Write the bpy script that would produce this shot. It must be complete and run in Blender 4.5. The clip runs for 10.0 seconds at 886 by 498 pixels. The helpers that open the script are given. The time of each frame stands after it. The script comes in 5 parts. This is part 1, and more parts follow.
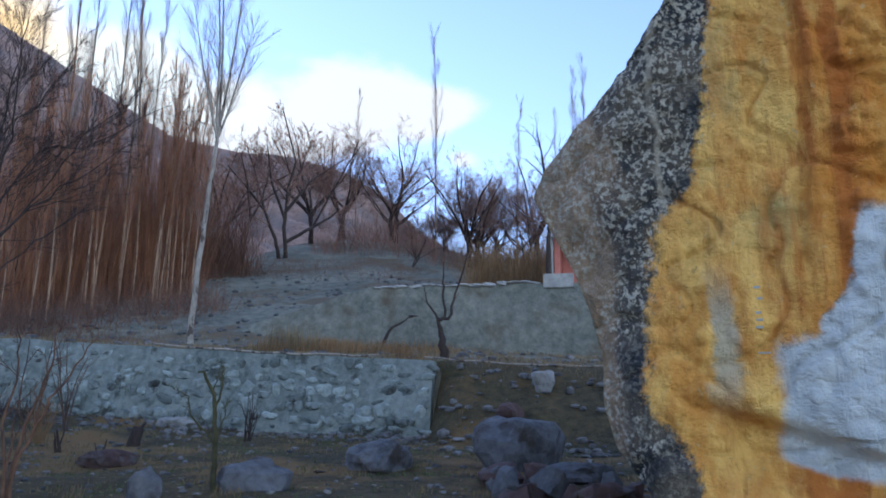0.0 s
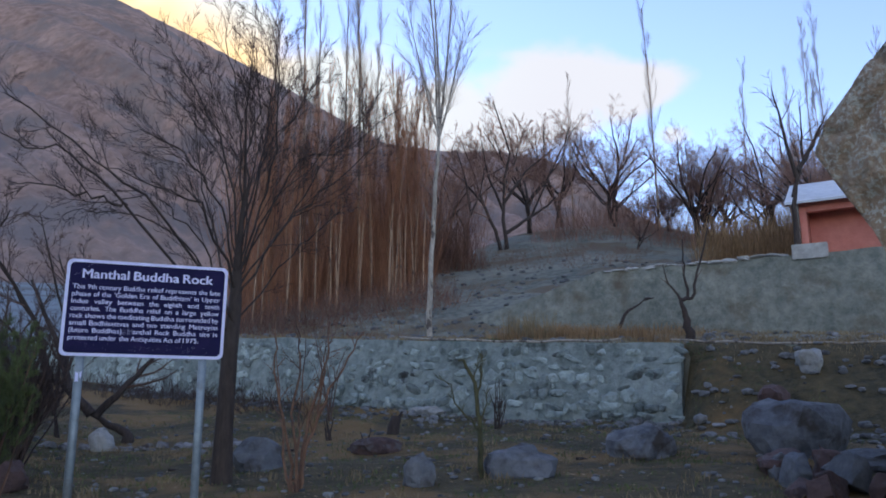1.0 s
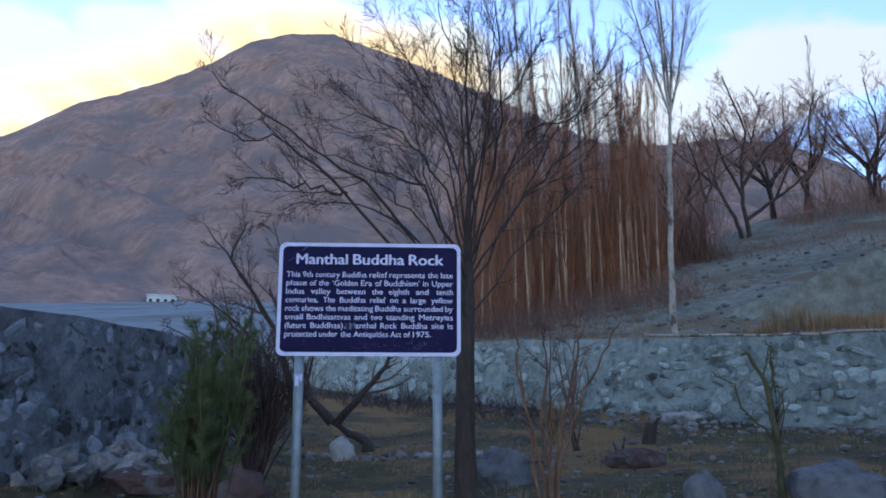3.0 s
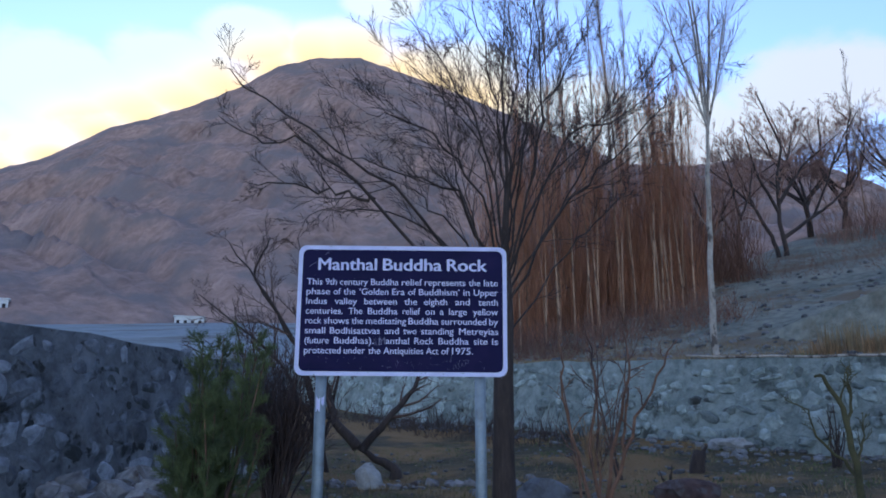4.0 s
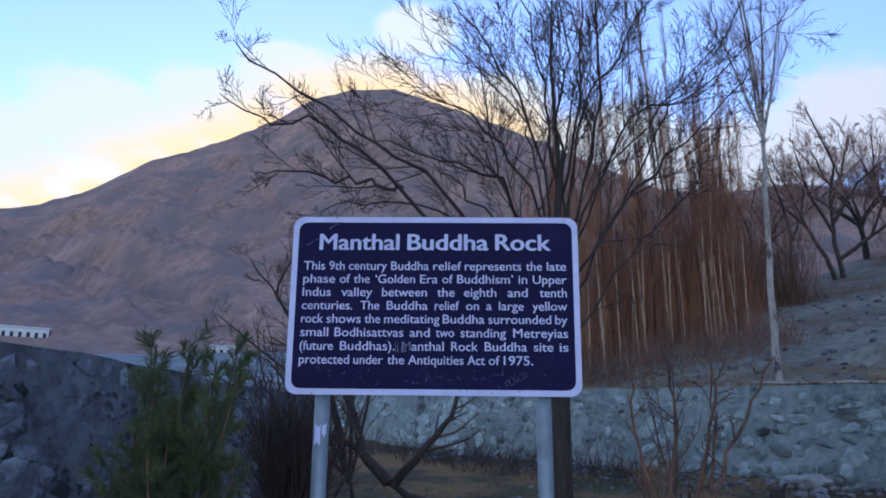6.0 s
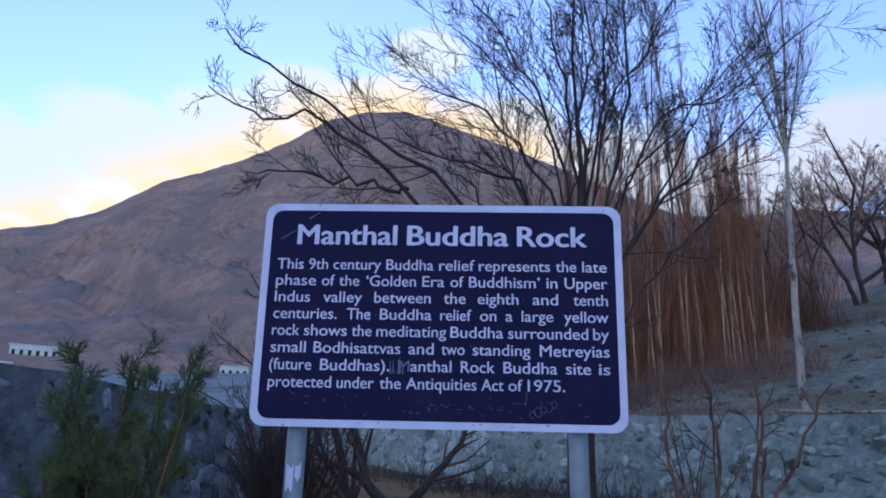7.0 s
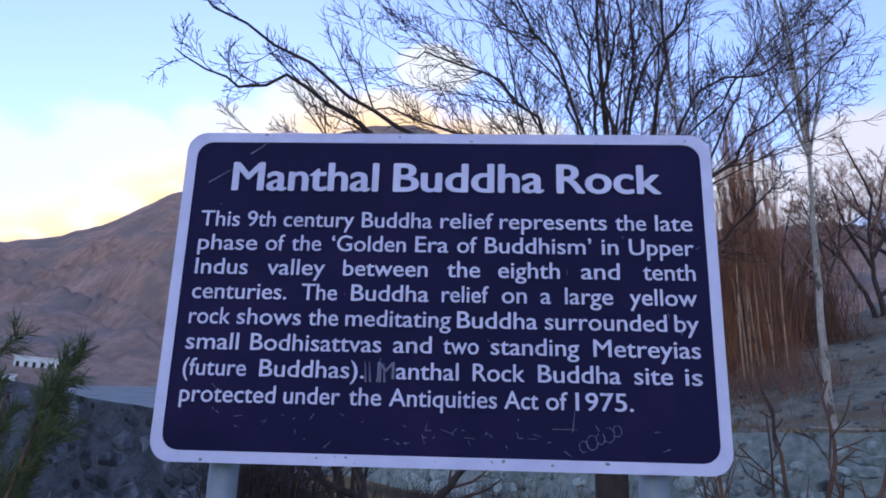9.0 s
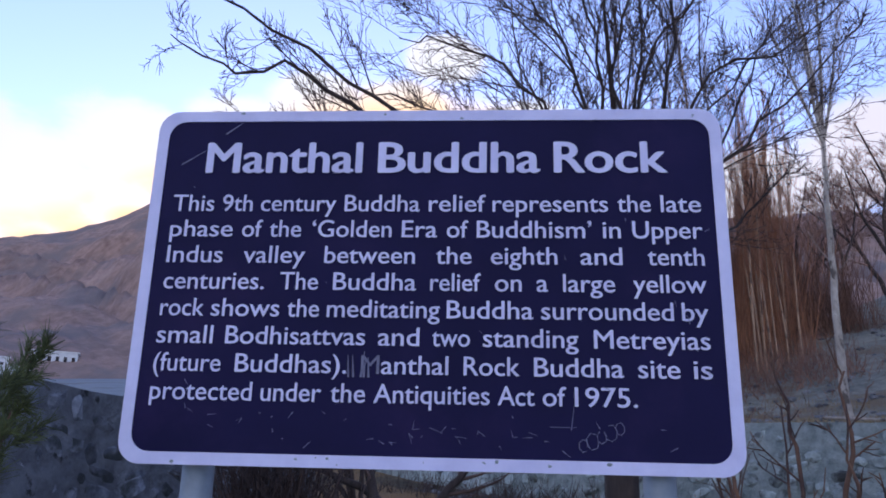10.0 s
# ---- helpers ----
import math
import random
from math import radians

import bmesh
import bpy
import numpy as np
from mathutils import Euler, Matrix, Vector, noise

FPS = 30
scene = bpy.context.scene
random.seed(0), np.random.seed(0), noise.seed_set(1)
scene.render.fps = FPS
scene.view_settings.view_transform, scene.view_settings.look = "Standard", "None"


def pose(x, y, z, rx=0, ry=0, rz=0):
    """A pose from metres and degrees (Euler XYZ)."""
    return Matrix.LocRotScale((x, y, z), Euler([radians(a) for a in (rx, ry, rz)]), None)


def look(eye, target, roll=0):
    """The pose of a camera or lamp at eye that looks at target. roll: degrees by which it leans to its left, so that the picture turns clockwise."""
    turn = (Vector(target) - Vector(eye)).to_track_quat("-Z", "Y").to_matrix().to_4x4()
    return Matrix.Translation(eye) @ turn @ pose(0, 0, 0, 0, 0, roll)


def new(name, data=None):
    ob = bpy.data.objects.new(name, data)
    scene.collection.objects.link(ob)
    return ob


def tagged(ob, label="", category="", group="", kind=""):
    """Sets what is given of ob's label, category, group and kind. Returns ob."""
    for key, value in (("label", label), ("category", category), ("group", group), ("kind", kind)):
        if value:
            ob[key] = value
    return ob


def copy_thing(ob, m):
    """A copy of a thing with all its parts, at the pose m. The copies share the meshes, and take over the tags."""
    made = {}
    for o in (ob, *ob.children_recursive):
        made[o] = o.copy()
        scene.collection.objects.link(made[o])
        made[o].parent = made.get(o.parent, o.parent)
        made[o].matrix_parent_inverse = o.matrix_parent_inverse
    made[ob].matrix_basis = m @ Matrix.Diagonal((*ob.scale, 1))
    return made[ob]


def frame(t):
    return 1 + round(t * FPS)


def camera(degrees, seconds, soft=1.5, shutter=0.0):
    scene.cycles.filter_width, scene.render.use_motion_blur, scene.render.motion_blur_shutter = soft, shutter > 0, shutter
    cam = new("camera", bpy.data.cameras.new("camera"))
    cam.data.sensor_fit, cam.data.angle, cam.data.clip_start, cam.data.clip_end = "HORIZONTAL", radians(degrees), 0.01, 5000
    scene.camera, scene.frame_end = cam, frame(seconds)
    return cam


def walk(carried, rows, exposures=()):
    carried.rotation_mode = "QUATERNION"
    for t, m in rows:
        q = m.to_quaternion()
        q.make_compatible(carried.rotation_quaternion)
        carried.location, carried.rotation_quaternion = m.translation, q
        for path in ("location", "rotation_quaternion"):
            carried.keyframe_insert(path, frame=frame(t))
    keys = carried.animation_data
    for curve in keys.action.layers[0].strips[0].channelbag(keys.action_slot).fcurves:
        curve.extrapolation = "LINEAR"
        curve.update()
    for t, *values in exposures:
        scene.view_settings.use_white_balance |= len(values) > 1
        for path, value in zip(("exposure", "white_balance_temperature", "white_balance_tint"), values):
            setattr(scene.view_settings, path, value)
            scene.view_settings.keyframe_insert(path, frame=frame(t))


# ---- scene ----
cam = camera(59.5, 10.0, 1.8)
PATH = [
    (0, (0.441, -6.871, 0.71), (1.574, -5.283, 1.154), 0.7),
    (0.5, (0.276, -6.65, 0.688), (1.153, -4.906, 1.124), 0.4),
    (1, (0.164, -6.467, 0.673), (0.818, -4.623, 1.087), -0.1),
    (1.5, (0.226, -6.084, 0.693), (0.683, -4.178, 1.095), -0.5),
    (2, (0.238, -5.745, 0.679), (0.531, -3.808, 1.08), -0.9),
    (2.5, (0.223, -5.416, 0.688), (0.407, -3.467, 1.098), -0.8),
    (3, (0.214, -5.036, 0.691), (0.316, -3.085, 1.122), -0.4),
    (3.2, (0.205, -4.887, 0.699), (0.279, -2.937, 1.139), -0.5),
    (4.5, (0.129, -4.031, 0.75), (0.149, -2.1, 1.27), 0.1),
    (5, (0.167, -3.714, 0.764), (0.157, -1.79, 1.308), 0.2),
    (5.5, (0.169, -3.46, 0.788), (0.126, -1.534, 1.325), 0.4),
    (5.7, (0.152, -3.33, 0.784), (0.098, -1.406, 1.326), 0.2),
    (6.8, (0.087, -2.582, 0.872), (0.017, -0.678, 1.48), 0.9),
    (7, (0.111, -2.467, 0.89), (0.028, -0.566, 1.504), 1.0),
    (7.5, (0.102, -2.205, 0.911), (0.017, -0.311, 1.549), 1.1),
    (8, (0.051, -1.947, 0.947), (-0.027, -0.057, 1.597), 1.4),
    (8.5, (0.044, -1.756, 0.971), (-0.038, 0.131, 1.628), 1.2),
    (9, (0.084, -1.62, 1.01), (-0.016, 0.27, 1.657), 1.3),
    (9.5, (0.113, -1.537, 1.018), (-0.004, 0.351, 1.668), 1.1),
    (10, (0.124, -1.5, 1.037), (-0.005, 0.396, 1.662), 1.1),
]
walk(cam, [(t, look(eye, target, roll)) for t, eye, target, roll in PATH], [(0, 1.85, 6050, 20), (1.0, 1.66, 6350, 23), (2.0, 1.72, 6130, 20), (3.0, 1.7, 5800, 19), (4.5, 1.55, 5680, 22), (7.0, 1.5, 5600, 25), (8.5, 1.57, 5850, 28), (10, 1.63, 6180, 36)])

# ---- world, sun ----
SUN_AZ, SUN_EL = -12.0, 20.0          # degrees east of +y, and above the horizon: behind the ridge


def link(tree, a, b):
    tree.links.new(a, b)


def sky_world():
    w = bpy.data.worlds.new("evening_sky")
    scene.world = w
    w.use_nodes = True
    nt = w.node_tree
    nt.nodes.clear()
    out = nt.nodes.new("ShaderNodeOutputWorld")
    bg = nt.nodes.new("ShaderNodeBackground")
    sky = nt.nodes.new("ShaderNodeTexSky")
    sky.sky_type = "NISHITA"
    sky.sun_disc = False
    sky.sun_elevation = radians(SUN_EL)
    sky.sun_rotation = radians(SUN_AZ)
    sky.altitude = 2300
    sky.air_density, sky.dust_density, sky.ozone_density = 1.0, 0.2, 1.2
    co = nt.nodes.new("ShaderNodeTexCoord")
    mapping = nt.nodes.new("ShaderNodeMapping")
    mapping.inputs["Scale"].default_value = (1, 1, 1.9)
    link(nt, co.outputs["Generated"], mapping.inputs["Vector"])
    nz = nt.nodes.new("ShaderNodeTexNoise")
    nz.inputs["Scale"].default_value, nz.inputs["Detail"].default_value = 5.0, 7
    nz.inputs["Roughness"].default_value = 0.55
    link(nt, mapping.outputs["Vector"], nz.inputs["Vector"])
    total = None
    # cloud banks: azimuth, elevation, half-width, weight
    for az, el, size, weight in ((27, 22.8, 0.10, 1.0), (21, 21.0, 0.11, 1.0), (33.5, 22.6, 0.065, .85), (11, 23.0, 0.11, 1.0), (3, 26, 0.075, .95),
                                 (-4, 32.0, 0.045, .85), (-8, 28.5, .05, 1.0), (-14.5, 28.6, 0.055, 1.0), (-20, 25.5, 0.075, 1.0), (-27, 23, 0.10, 1.0), (-36, 20, 0.13, 1.0),
                                 # Last four lie out of view; 180 and -140 added to brighten the rock.
                                 (37, 19.5, 0.03, .7), (-50, 20, 0.15, .9), (60, 30, .12, .8), (110, 35, .25, .9), (-110, 40, .25, .9), (180, 35, .32, .95), (-140, 32, .38, 1.0)):
        a, e = radians(az), radians(el)
        dist = nt.nodes.new("ShaderNodeVectorMath")
        dist.operation = "DISTANCE"
        dist.inputs[1].default_value = (math.sin(a) * math.cos(e), math.cos(a) * math.cos(e), math.sin(e) * 1.9)
        link(nt, mapping.outputs["Vector"], dist.inputs[0])
        fall = nt.nodes.new("ShaderNodeMapRange")
        fall.interpolation_type = "SMOOTHSTEP"
        fall.inputs["From Min"].default_value, fall.inputs["From Max"].default_value = 0, size * 1.9
        fall.inputs["To Min"].default_value, fall.inputs["To Max"].default_value = weight, 0
        link(nt, dist.outputs["Value"], fall.inputs["Value"])
        if total is None:
            total = fall.outputs["Result"]
        else:
            mx = nt.nodes.new("ShaderNodeMath")
            mx.operation = "MAXIMUM"
            link(nt, total, mx.inputs[0])
            link(nt, fall.outputs["Result"], mx.inputs[1])
            total = mx.outputs[0]
    add = nt.nodes.new("ShaderNodeMath")
    add.operation = "MULTIPLY_ADD"
    add.inputs[1].default_value = 1.5
    link(nt, nz.outputs["Fac"], add.inputs[0])
    link(nt, total, add.inputs[2])
    edge = nt.nodes.new("ShaderNodeMapRange")
    edge.interpolation_type = "SMOOTHSTEP"
    edge.inputs["From Min"].default_value, edge.inputs["From Max"].default_value = 1.05, 1.38
    link(nt, add.outputs[0], edge.inputs["Value"])
    mix = nt.nodes.new("ShaderNodeMix")
    mix.data_type = "RGBA"
    link(nt, edge.outputs["Result"], mix.inputs["Factor"])
    link(nt, sky.outputs["Color"], mix.inputs["A"])
    # clouds warm along the ridge that hides the sun
    nearest = None
    for az in range(-42, 4, 3):
        el = float(np.interp(az, (-45, -35, -31, -27.5, -23.7, -18.7, -14.7, -12, -9, -5.6, -2.4, 1.3, 5.8), (13, 15.9, 17.0, 18.6, 21.2, 23.2, 25.2, 26.9, 27.7, 27.9, 27.0, 25.9, 24.2))) - 0.5
        near = nt.nodes.new("ShaderNodeVectorMath")
        near.operation = "DISTANCE"
        a, e = radians(az), radians(el)
        near.inputs[1].default_value = (math.sin(a) * math.cos(e), math.cos(a) * math.cos(e), math.sin(e) * 1.9)
        link(nt, mapping.outputs["Vector"], near.inputs[0])
        if nearest is None:
            nearest = near.outputs["Value"]
        else:
            low = nt.nodes.new("ShaderNodeMath")
            low.operation = "MINIMUM"
            link(nt, nearest, low.inputs[0])
            link(nt, near.outputs["Value"], low.inputs[1])
            nearest = low.outputs[0]
    warm = nt.nodes.new("ShaderNodeMapRange")
    warm.interpolation_type = "SMOOTHSTEP"
    warm.inputs["From Min"].default_value, warm.inputs["From Max"].default_value = 0.0, 0.115
    warm.inputs["To Min"].default_value, warm.inputs["To Max"].default_value = 1, 0
    link(nt, nearest, warm.inputs["Value"])
    tint = nt.nodes.new("ShaderNodeMix")
    tint.data_type = "RGBA"
    link(nt, warm.outputs["Result"], tint.inputs["Factor"])
    glow = nt.nodes.new("ShaderNodeMapRange")
    glow.interpolation_type = "SMOOTHSTEP"
    glow.inputs["From Min"].default_value, glow.inputs["From Max"].default_value = 0.12, 0.42
    glow.inputs["To Min"].default_value, glow.inputs["To Max"].default_value = 1, 0
    link(nt, nearest, glow.inputs["Value"])
    white = nt.nodes.new("ShaderNodeMix")
    white.data_type = "RGBA"
    white.inputs["A"].default_value, white.inputs["B"].default_value = CLOUD, GLOW_CLOUD
    link(nt, glow.outputs["Result"], white.inputs["Factor"])
    link(nt, white.outputs["Result"], mix.inputs["B"])
    link(nt, mix.outputs["Result"], tint.inputs["A"])
    tint.inputs["B"].default_value = WARM_CLOUD
    link(nt, tint.outputs["Result"], bg.inputs["Color"])
    bg.inputs["Strength"].default_value = SKY
    link(nt, bg.outputs["Background"], out.inputs["Surface"])


SKY = 0.12
CLOUD = (2.2, 2.4, 2.4, 1)
GLOW_CLOUD = (2.5, 2.85, 2.7, 1)
WARM_CLOUD = (3.7, 2.75, 1.3, 1)
sky_world()
sun = new("sun", bpy.data.lights.new("sun", "SUN"))
sun.data.energy, sun.data.angle, sun.data.color = 3.0, radians(0.5), (1.0, 0.86, 0.7)
_a, _e = radians(SUN_AZ), radians(SUN_EL)
sun.matrix_world = look((0, 0, 60), (-math.sin(_a) * math.cos(_e) * 10, -math.cos(_a) * math.cos(_e) * 10, 60 - math.sin(_e) * 10))

# ---- materials ----


def surface(name, dark, light, scale=6.0, rough=0.9, bump=0.3, spots=None, spot_scale=1.2, spot_at=(0.5, 0.62), vary=0.0, metal=0.0,
            stretch=(1, 1, 1), grain=None, island=False, gloss=0.4):
    """Two-scale noise between two colours, an optional third colour in patches, bump, and a little change from piece to piece."""
    m = bpy.data.materials.new(name)
    m.use_nodes = True
    nt = m.node_tree
    bsdf = nt.nodes["Principled BSDF"]
    bsdf.inputs["Roughness"].default_value, bsdf.inputs["Metallic"].default_value = rough, metal
    bsdf.inputs["Specular IOR Level"].default_value = gloss
    geo = nt.nodes.new("ShaderNodeNewGeometry")
    mp = nt.nodes.new("ShaderNodeMapping")
    mp.inputs["Scale"].default_value = stretch
    link(nt, geo.outputs["Position"], mp.inputs["Vector"])
    fine = nt.nodes.new("ShaderNodeTexNoise")
    fine.inputs["Scale"].default_value, fine.inputs["Detail"].default_value, fine.inputs["Roughness"].default_value = scale, 9, 0.65
    broad = nt.nodes.new("ShaderNodeTexNoise")
    broad.inputs["Scale"].default_value, broad.inputs["Detail"].default_value = scale * 0.13, 4
    for n in (fine, broad):
        link(nt, mp.outputs["Vector"], n.inputs["Vector"])
    blend = nt.nodes.new("ShaderNodeMath")
    blend.operation = "MULTIPLY_ADD"
    blend.inputs[1].default_value = 0.6
    link(nt, fine.outputs["Fac"], blend.inputs[0])
    half = nt.nodes.new("ShaderNodeMath")
    half.operation = "MULTIPLY"
    half.inputs[1].default_value = 0.4
    link(nt, broad.outputs["Fac"], half.inputs[0])
    link(nt, half.outputs[0], blend.inputs[2])
    ramp = nt.nodes.new("ShaderNodeMapRange")
    ramp.inputs["From Min"].default_value, ramp.inputs["From Max"].default_value = 0.36, 0.64
    link(nt, blend.outputs[0], ramp.inputs["Value"])
    mix = nt.nodes.new("ShaderNodeMix")
    mix.data_type = "RGBA"
    mix.inputs["A"].default_value, mix.inputs["B"].default_value = (*dark, 1), (*light, 1)
    link(nt, ramp.outputs["Result"], mix.inputs["Factor"])
    colour = mix.outputs["Result"]
    if spots:
        sp = nt.nodes.new("ShaderNodeTexNoise")
        sp.inputs["Scale"].default_value, sp.inputs["Detail"].default_value, sp.inputs["Roughness"].default_value = spot_scale, 6, 0.6
        link(nt, mp.outputs["Vector"], sp.inputs["Vector"])
        lim = nt.nodes.new("ShaderNodeMapRange")
        lim.interpolation_type = "SMOOTHSTEP"
        lim.inputs["From Min"].default_value, lim.inputs["From Max"].default_value = spot_at
        link(nt, sp.outputs["Fac"], lim.inputs["Value"])
        over = nt.nodes.new("ShaderNodeMix")
        over.data_type = "RGBA"
        over.inputs["B"].default_value = (*spots, 1)
        link(nt, lim.outputs["Result"], over.inputs["Factor"])
        link(nt, colour, over.inputs["A"])
        colour = over.outputs["Result"]
    if vary:
        src = geo.outputs["Random Per Island"] if island else nt.nodes.new("ShaderNodeObjectInfo").outputs["Random"]
        rng = nt.nodes.new("ShaderNodeMapRange")
        rng.inputs["To Min"].default_value, rng.inputs["To Max"].default_value = 1 - vary, 1 + vary
        link(nt, src, rng.inputs["Value"])
        hsv = nt.nodes.new("ShaderNodeHueSaturation")
        link(nt, rng.outputs["Result"], hsv.inputs["Value"])
        link(nt, colour, hsv.inputs["Color"])
        colour = hsv.outputs["Color"]
    link(nt, colour, bsdf.inputs["Base Color"])
    if bump:
        bp = nt.nodes.new("ShaderNodeBump")
        bp.inputs["Strength"].default_value, bp.inputs["Distance"].default_value = bump, 0.6 / scale
        link(nt, fine.outputs["Fac"], bp.inputs["Height"])
        link(nt, bp.outputs["Normal"], bsdf.inputs["Normal"])
    return m


M_GROUND = surface("dry_ground", (0.022, 0.022, 0.010), (0.125, 0.09, 0.04), 5, 0.95, 0.9, (0.20, 0.115, 0.042), 0.42, (0.46, 0.6))
M_HILL = surface("stony_hillside", (0.10, 0.11, 0.09), (0.29, 0.28, 0.215), 3, 0.95, 0.8, (0.16, 0.12, 0.075), 0.35, (0.48, 0.6))
M_GRAVEL = surface("grey_gravel_plain", (0.14, 0.165, 0.175), (0.25, 0.275, 0.28), 0.6, 0.95, 0.15, (0.13, 0.13, 0.12), 0.08, (0.5, 0.62))
M_MOUNTAIN = surface("mountain_scree", (0.16, 0.098, 0.078), (0.38, 0.25, 0.20), 0.30, 1.0, 0.35, (0.17, 0.135, 0.125), 0.05, (0.42, 0.66), stretch=(1, 1, 0.7))
M_STONE = surface("wall_stone", (0.12, 0.15, 0.14), (0.34, 0.385, 0.365), 9, 0.9, 0.4, (0.07, 0.075, 0.07), 3.0, (0.55, 0.66), vary=0.45)
M_BLUESTONE = surface("blue_grey_stone", (0.05, 0.056, 0.066), (0.22, 0.235, 0.26), 7, 0.9, 0.6, (0.03, 0.034, 0.034), 2.4, (0.5, 0.62), vary=0.65)
M_BLUECORE = surface("dark_mortar", (0.045, 0.05, 0.056), (0.19, 0.20, 0.215), 4, 0.95, 0.9, (0.02, 0.022, 0.022), 3.5, (0.58, 0.66))
M_CORE = surface("wall_joint", (0.13, 0.16, 0.15), (0.32, 0.36, 0.335), 5, 0.95, 0.8, (0.07, 0.08, 0.07), 1.6, (0.55, 0.68))
M_RENDERED = surface("weathered_plaster", (0.11, 0.12, 0.10), (0.30, 0.295, 0.235), 3.5, 0.95, 0.9, (0.13, 0.105, 0.07), 0.9, (0.5, 0.72))
M_COPING = surface("pale_coping", (0.27, 0.26, 0.24), (0.50, 0.475, 0.43), 4, 0.9, 0.4)
M_PALEROCK = surface("pale_rock", (0.20, 0.20, 0.19), (0.40, 0.385, 0.36), 6, 0.9, 0.5, (0.12, 0.12, 0.11), 3, (0.55, 0.68))
M_ROCK = surface("granite_boulder", (0.05, 0.054, 0.062), (0.18, 0.185, 0.20), 6, 0.85, 0.5, (0.06, 0.05, 0.045), 2.2, (0.52, 0.66), vary=0.3)
M_RUST = surface("rust_brown_rock", (0.035, 0.021, 0.02), (0.115, 0.066, 0.058), 6, 0.85, 0.5, (0.10, 0.09, 0.09), 2.5, (0.55, 0.66), vary=0.25)
M_BARK = surface("dark_bark", (0.022, 0.016, 0.014), (0.072, 0.05, 0.04), 22, 0.9, 0.5, stretch=(1, 1, 0.25))
M_TWIG = surface("brown_twigs", (0.05, 0.03, 0.024), (0.12, 0.07, 0.05), 3, 0.85, 0, vary=0.3, island=True)
M_DARKTWIG = surface("dark_brown_twigs", (0.028, 0.019, 0.017), (0.075, 0.045, 0.035), 3, 0.85, 0, vary=0.3, island=True)
M_HILLTWIG = surface("russet_twigs", (0.15, 0.082, 0.065), (0.40, 0.215, 0.145), 0.5, 0.85, 0, vary=0.4, island=True)
M_REDTWIG = surface("rust_red_twigs", (0.20, 0.078, 0.04), (0.46, 0.21, 0.11), 2, 0.9, 0, vary=0.35, island=True)
M_PALEBARK = surface("pale_poplar_bark", (0.20, 0.165, 0.13), (0.48, 0.42, 0.35), 8, 0.85, 0.3, (0.09, 0.07, 0.055), 4, (0.52, 0.62), stretch=(1, 1, 0.6))
M_GROVEBARK = surface("tan_grove_bark", (0.20, 0.11, 0.065), (0.42, 0.26, 0.16), 5, 0.85, 0.3, (0.10, 0.06, 0.04), 3, (0.52, 0.64), stretch=(1, 1, 0.5))
M_SCRUB = surface("scrub_twigs", (0.09, 0.046, 0.034), (0.27, 0.14, 0.09), 0.8, 0.9, 0, vary=0.4, island=True)
M_POPTWIG = surface("poplar_twigs", (0.17, 0.125, 0.10), (0.34, 0.25, 0.19), 2, 0.85, 0, vary=0.3, island=True)
M_SAPLING = surface("sapling_bark", (0.06, 0.03, 0.02), (0.20, 0.105, 0.06), 6, 0.85, 0, (0.05, 0.028, 0.022), 2.0, (0.5, 0.6), vary=0.3)
M_OLIVE = surface("olive_bark", (0.035, 0.035, 0.016), (0.10, 0.09, 0.04), 8, 0.9, 0.2)
M_TANTWIG = surface("tan_shrub_twigs", (0.16, 0.092, 0.043), (0.34, 0.205, 0.10), 2, 0.9, 0, vary=0.35, island=True)
M_GREEN = surface("tamarisk_green", (0.03, 0.042, 0.015), (0.115, 0.14, 0.045), 9, 0.85, 0, vary=0.3, island=True)
M_STRAW = surface("dry_straw", (0.15, 0.105, 0.055), (0.30, 0.22, 0.12), 3, 0.9, 0, vary=0.3, island=True)
M_GRASS = surface("short_grass", (0.045, 0.075, 0.022), (0.14, 0.155, 0.055), 2, 0.9, 0, vary=0.35, island=True)
M_NAVY = surface("navy_enamel", (0.005, 0.0035, 0.030), (0.009, 0.0062, 0.046), 5, 0.6, 0.02, (0.016, 0.009, 0.05), 3, (0.5, 0.7), gloss=0.14)
M_WHITE = surface("white_sign_paint", (0.50, 0.49, 0.68), (0.66, 0.65, 0.84), 12, 0.5, 0.03)
M_SCRATCH = surface("scraped_paint", (0.10, 0.10, 0.16), (0.22, 0.22, 0.30), 40, 0.7, 0)
M_STEEL = surface("galvanised_steel", (0.15, 0.18, 0.20), (0.27, 0.31, 0.33), 14, 0.5, 0.05, (0.16, 0.17, 0.17), 6, (0.55, 0.68), metal=0.3)
M_PINK = surface("salmon_plaster", (0.52, 0.17, 0.13), (0.66, 0.25, 0.19), 3, 0.9, 0.2)
M_ROOF = surface("pale_roof_sheet", (0.50, 0.50, 0.52), (0.68, 0.68, 0.70), 4, 0.6, 0.1)
M_DARK = surface("dark_opening", (0.02, 0.015, 0.015), (0.04, 0.03, 0.03), 4, 0.9, 0)
M_HOUSE = surface("whitewash", (0.45, 0.45, 0.45), (0.6, 0.6, 0.58), 1.0, 0.9, 0)


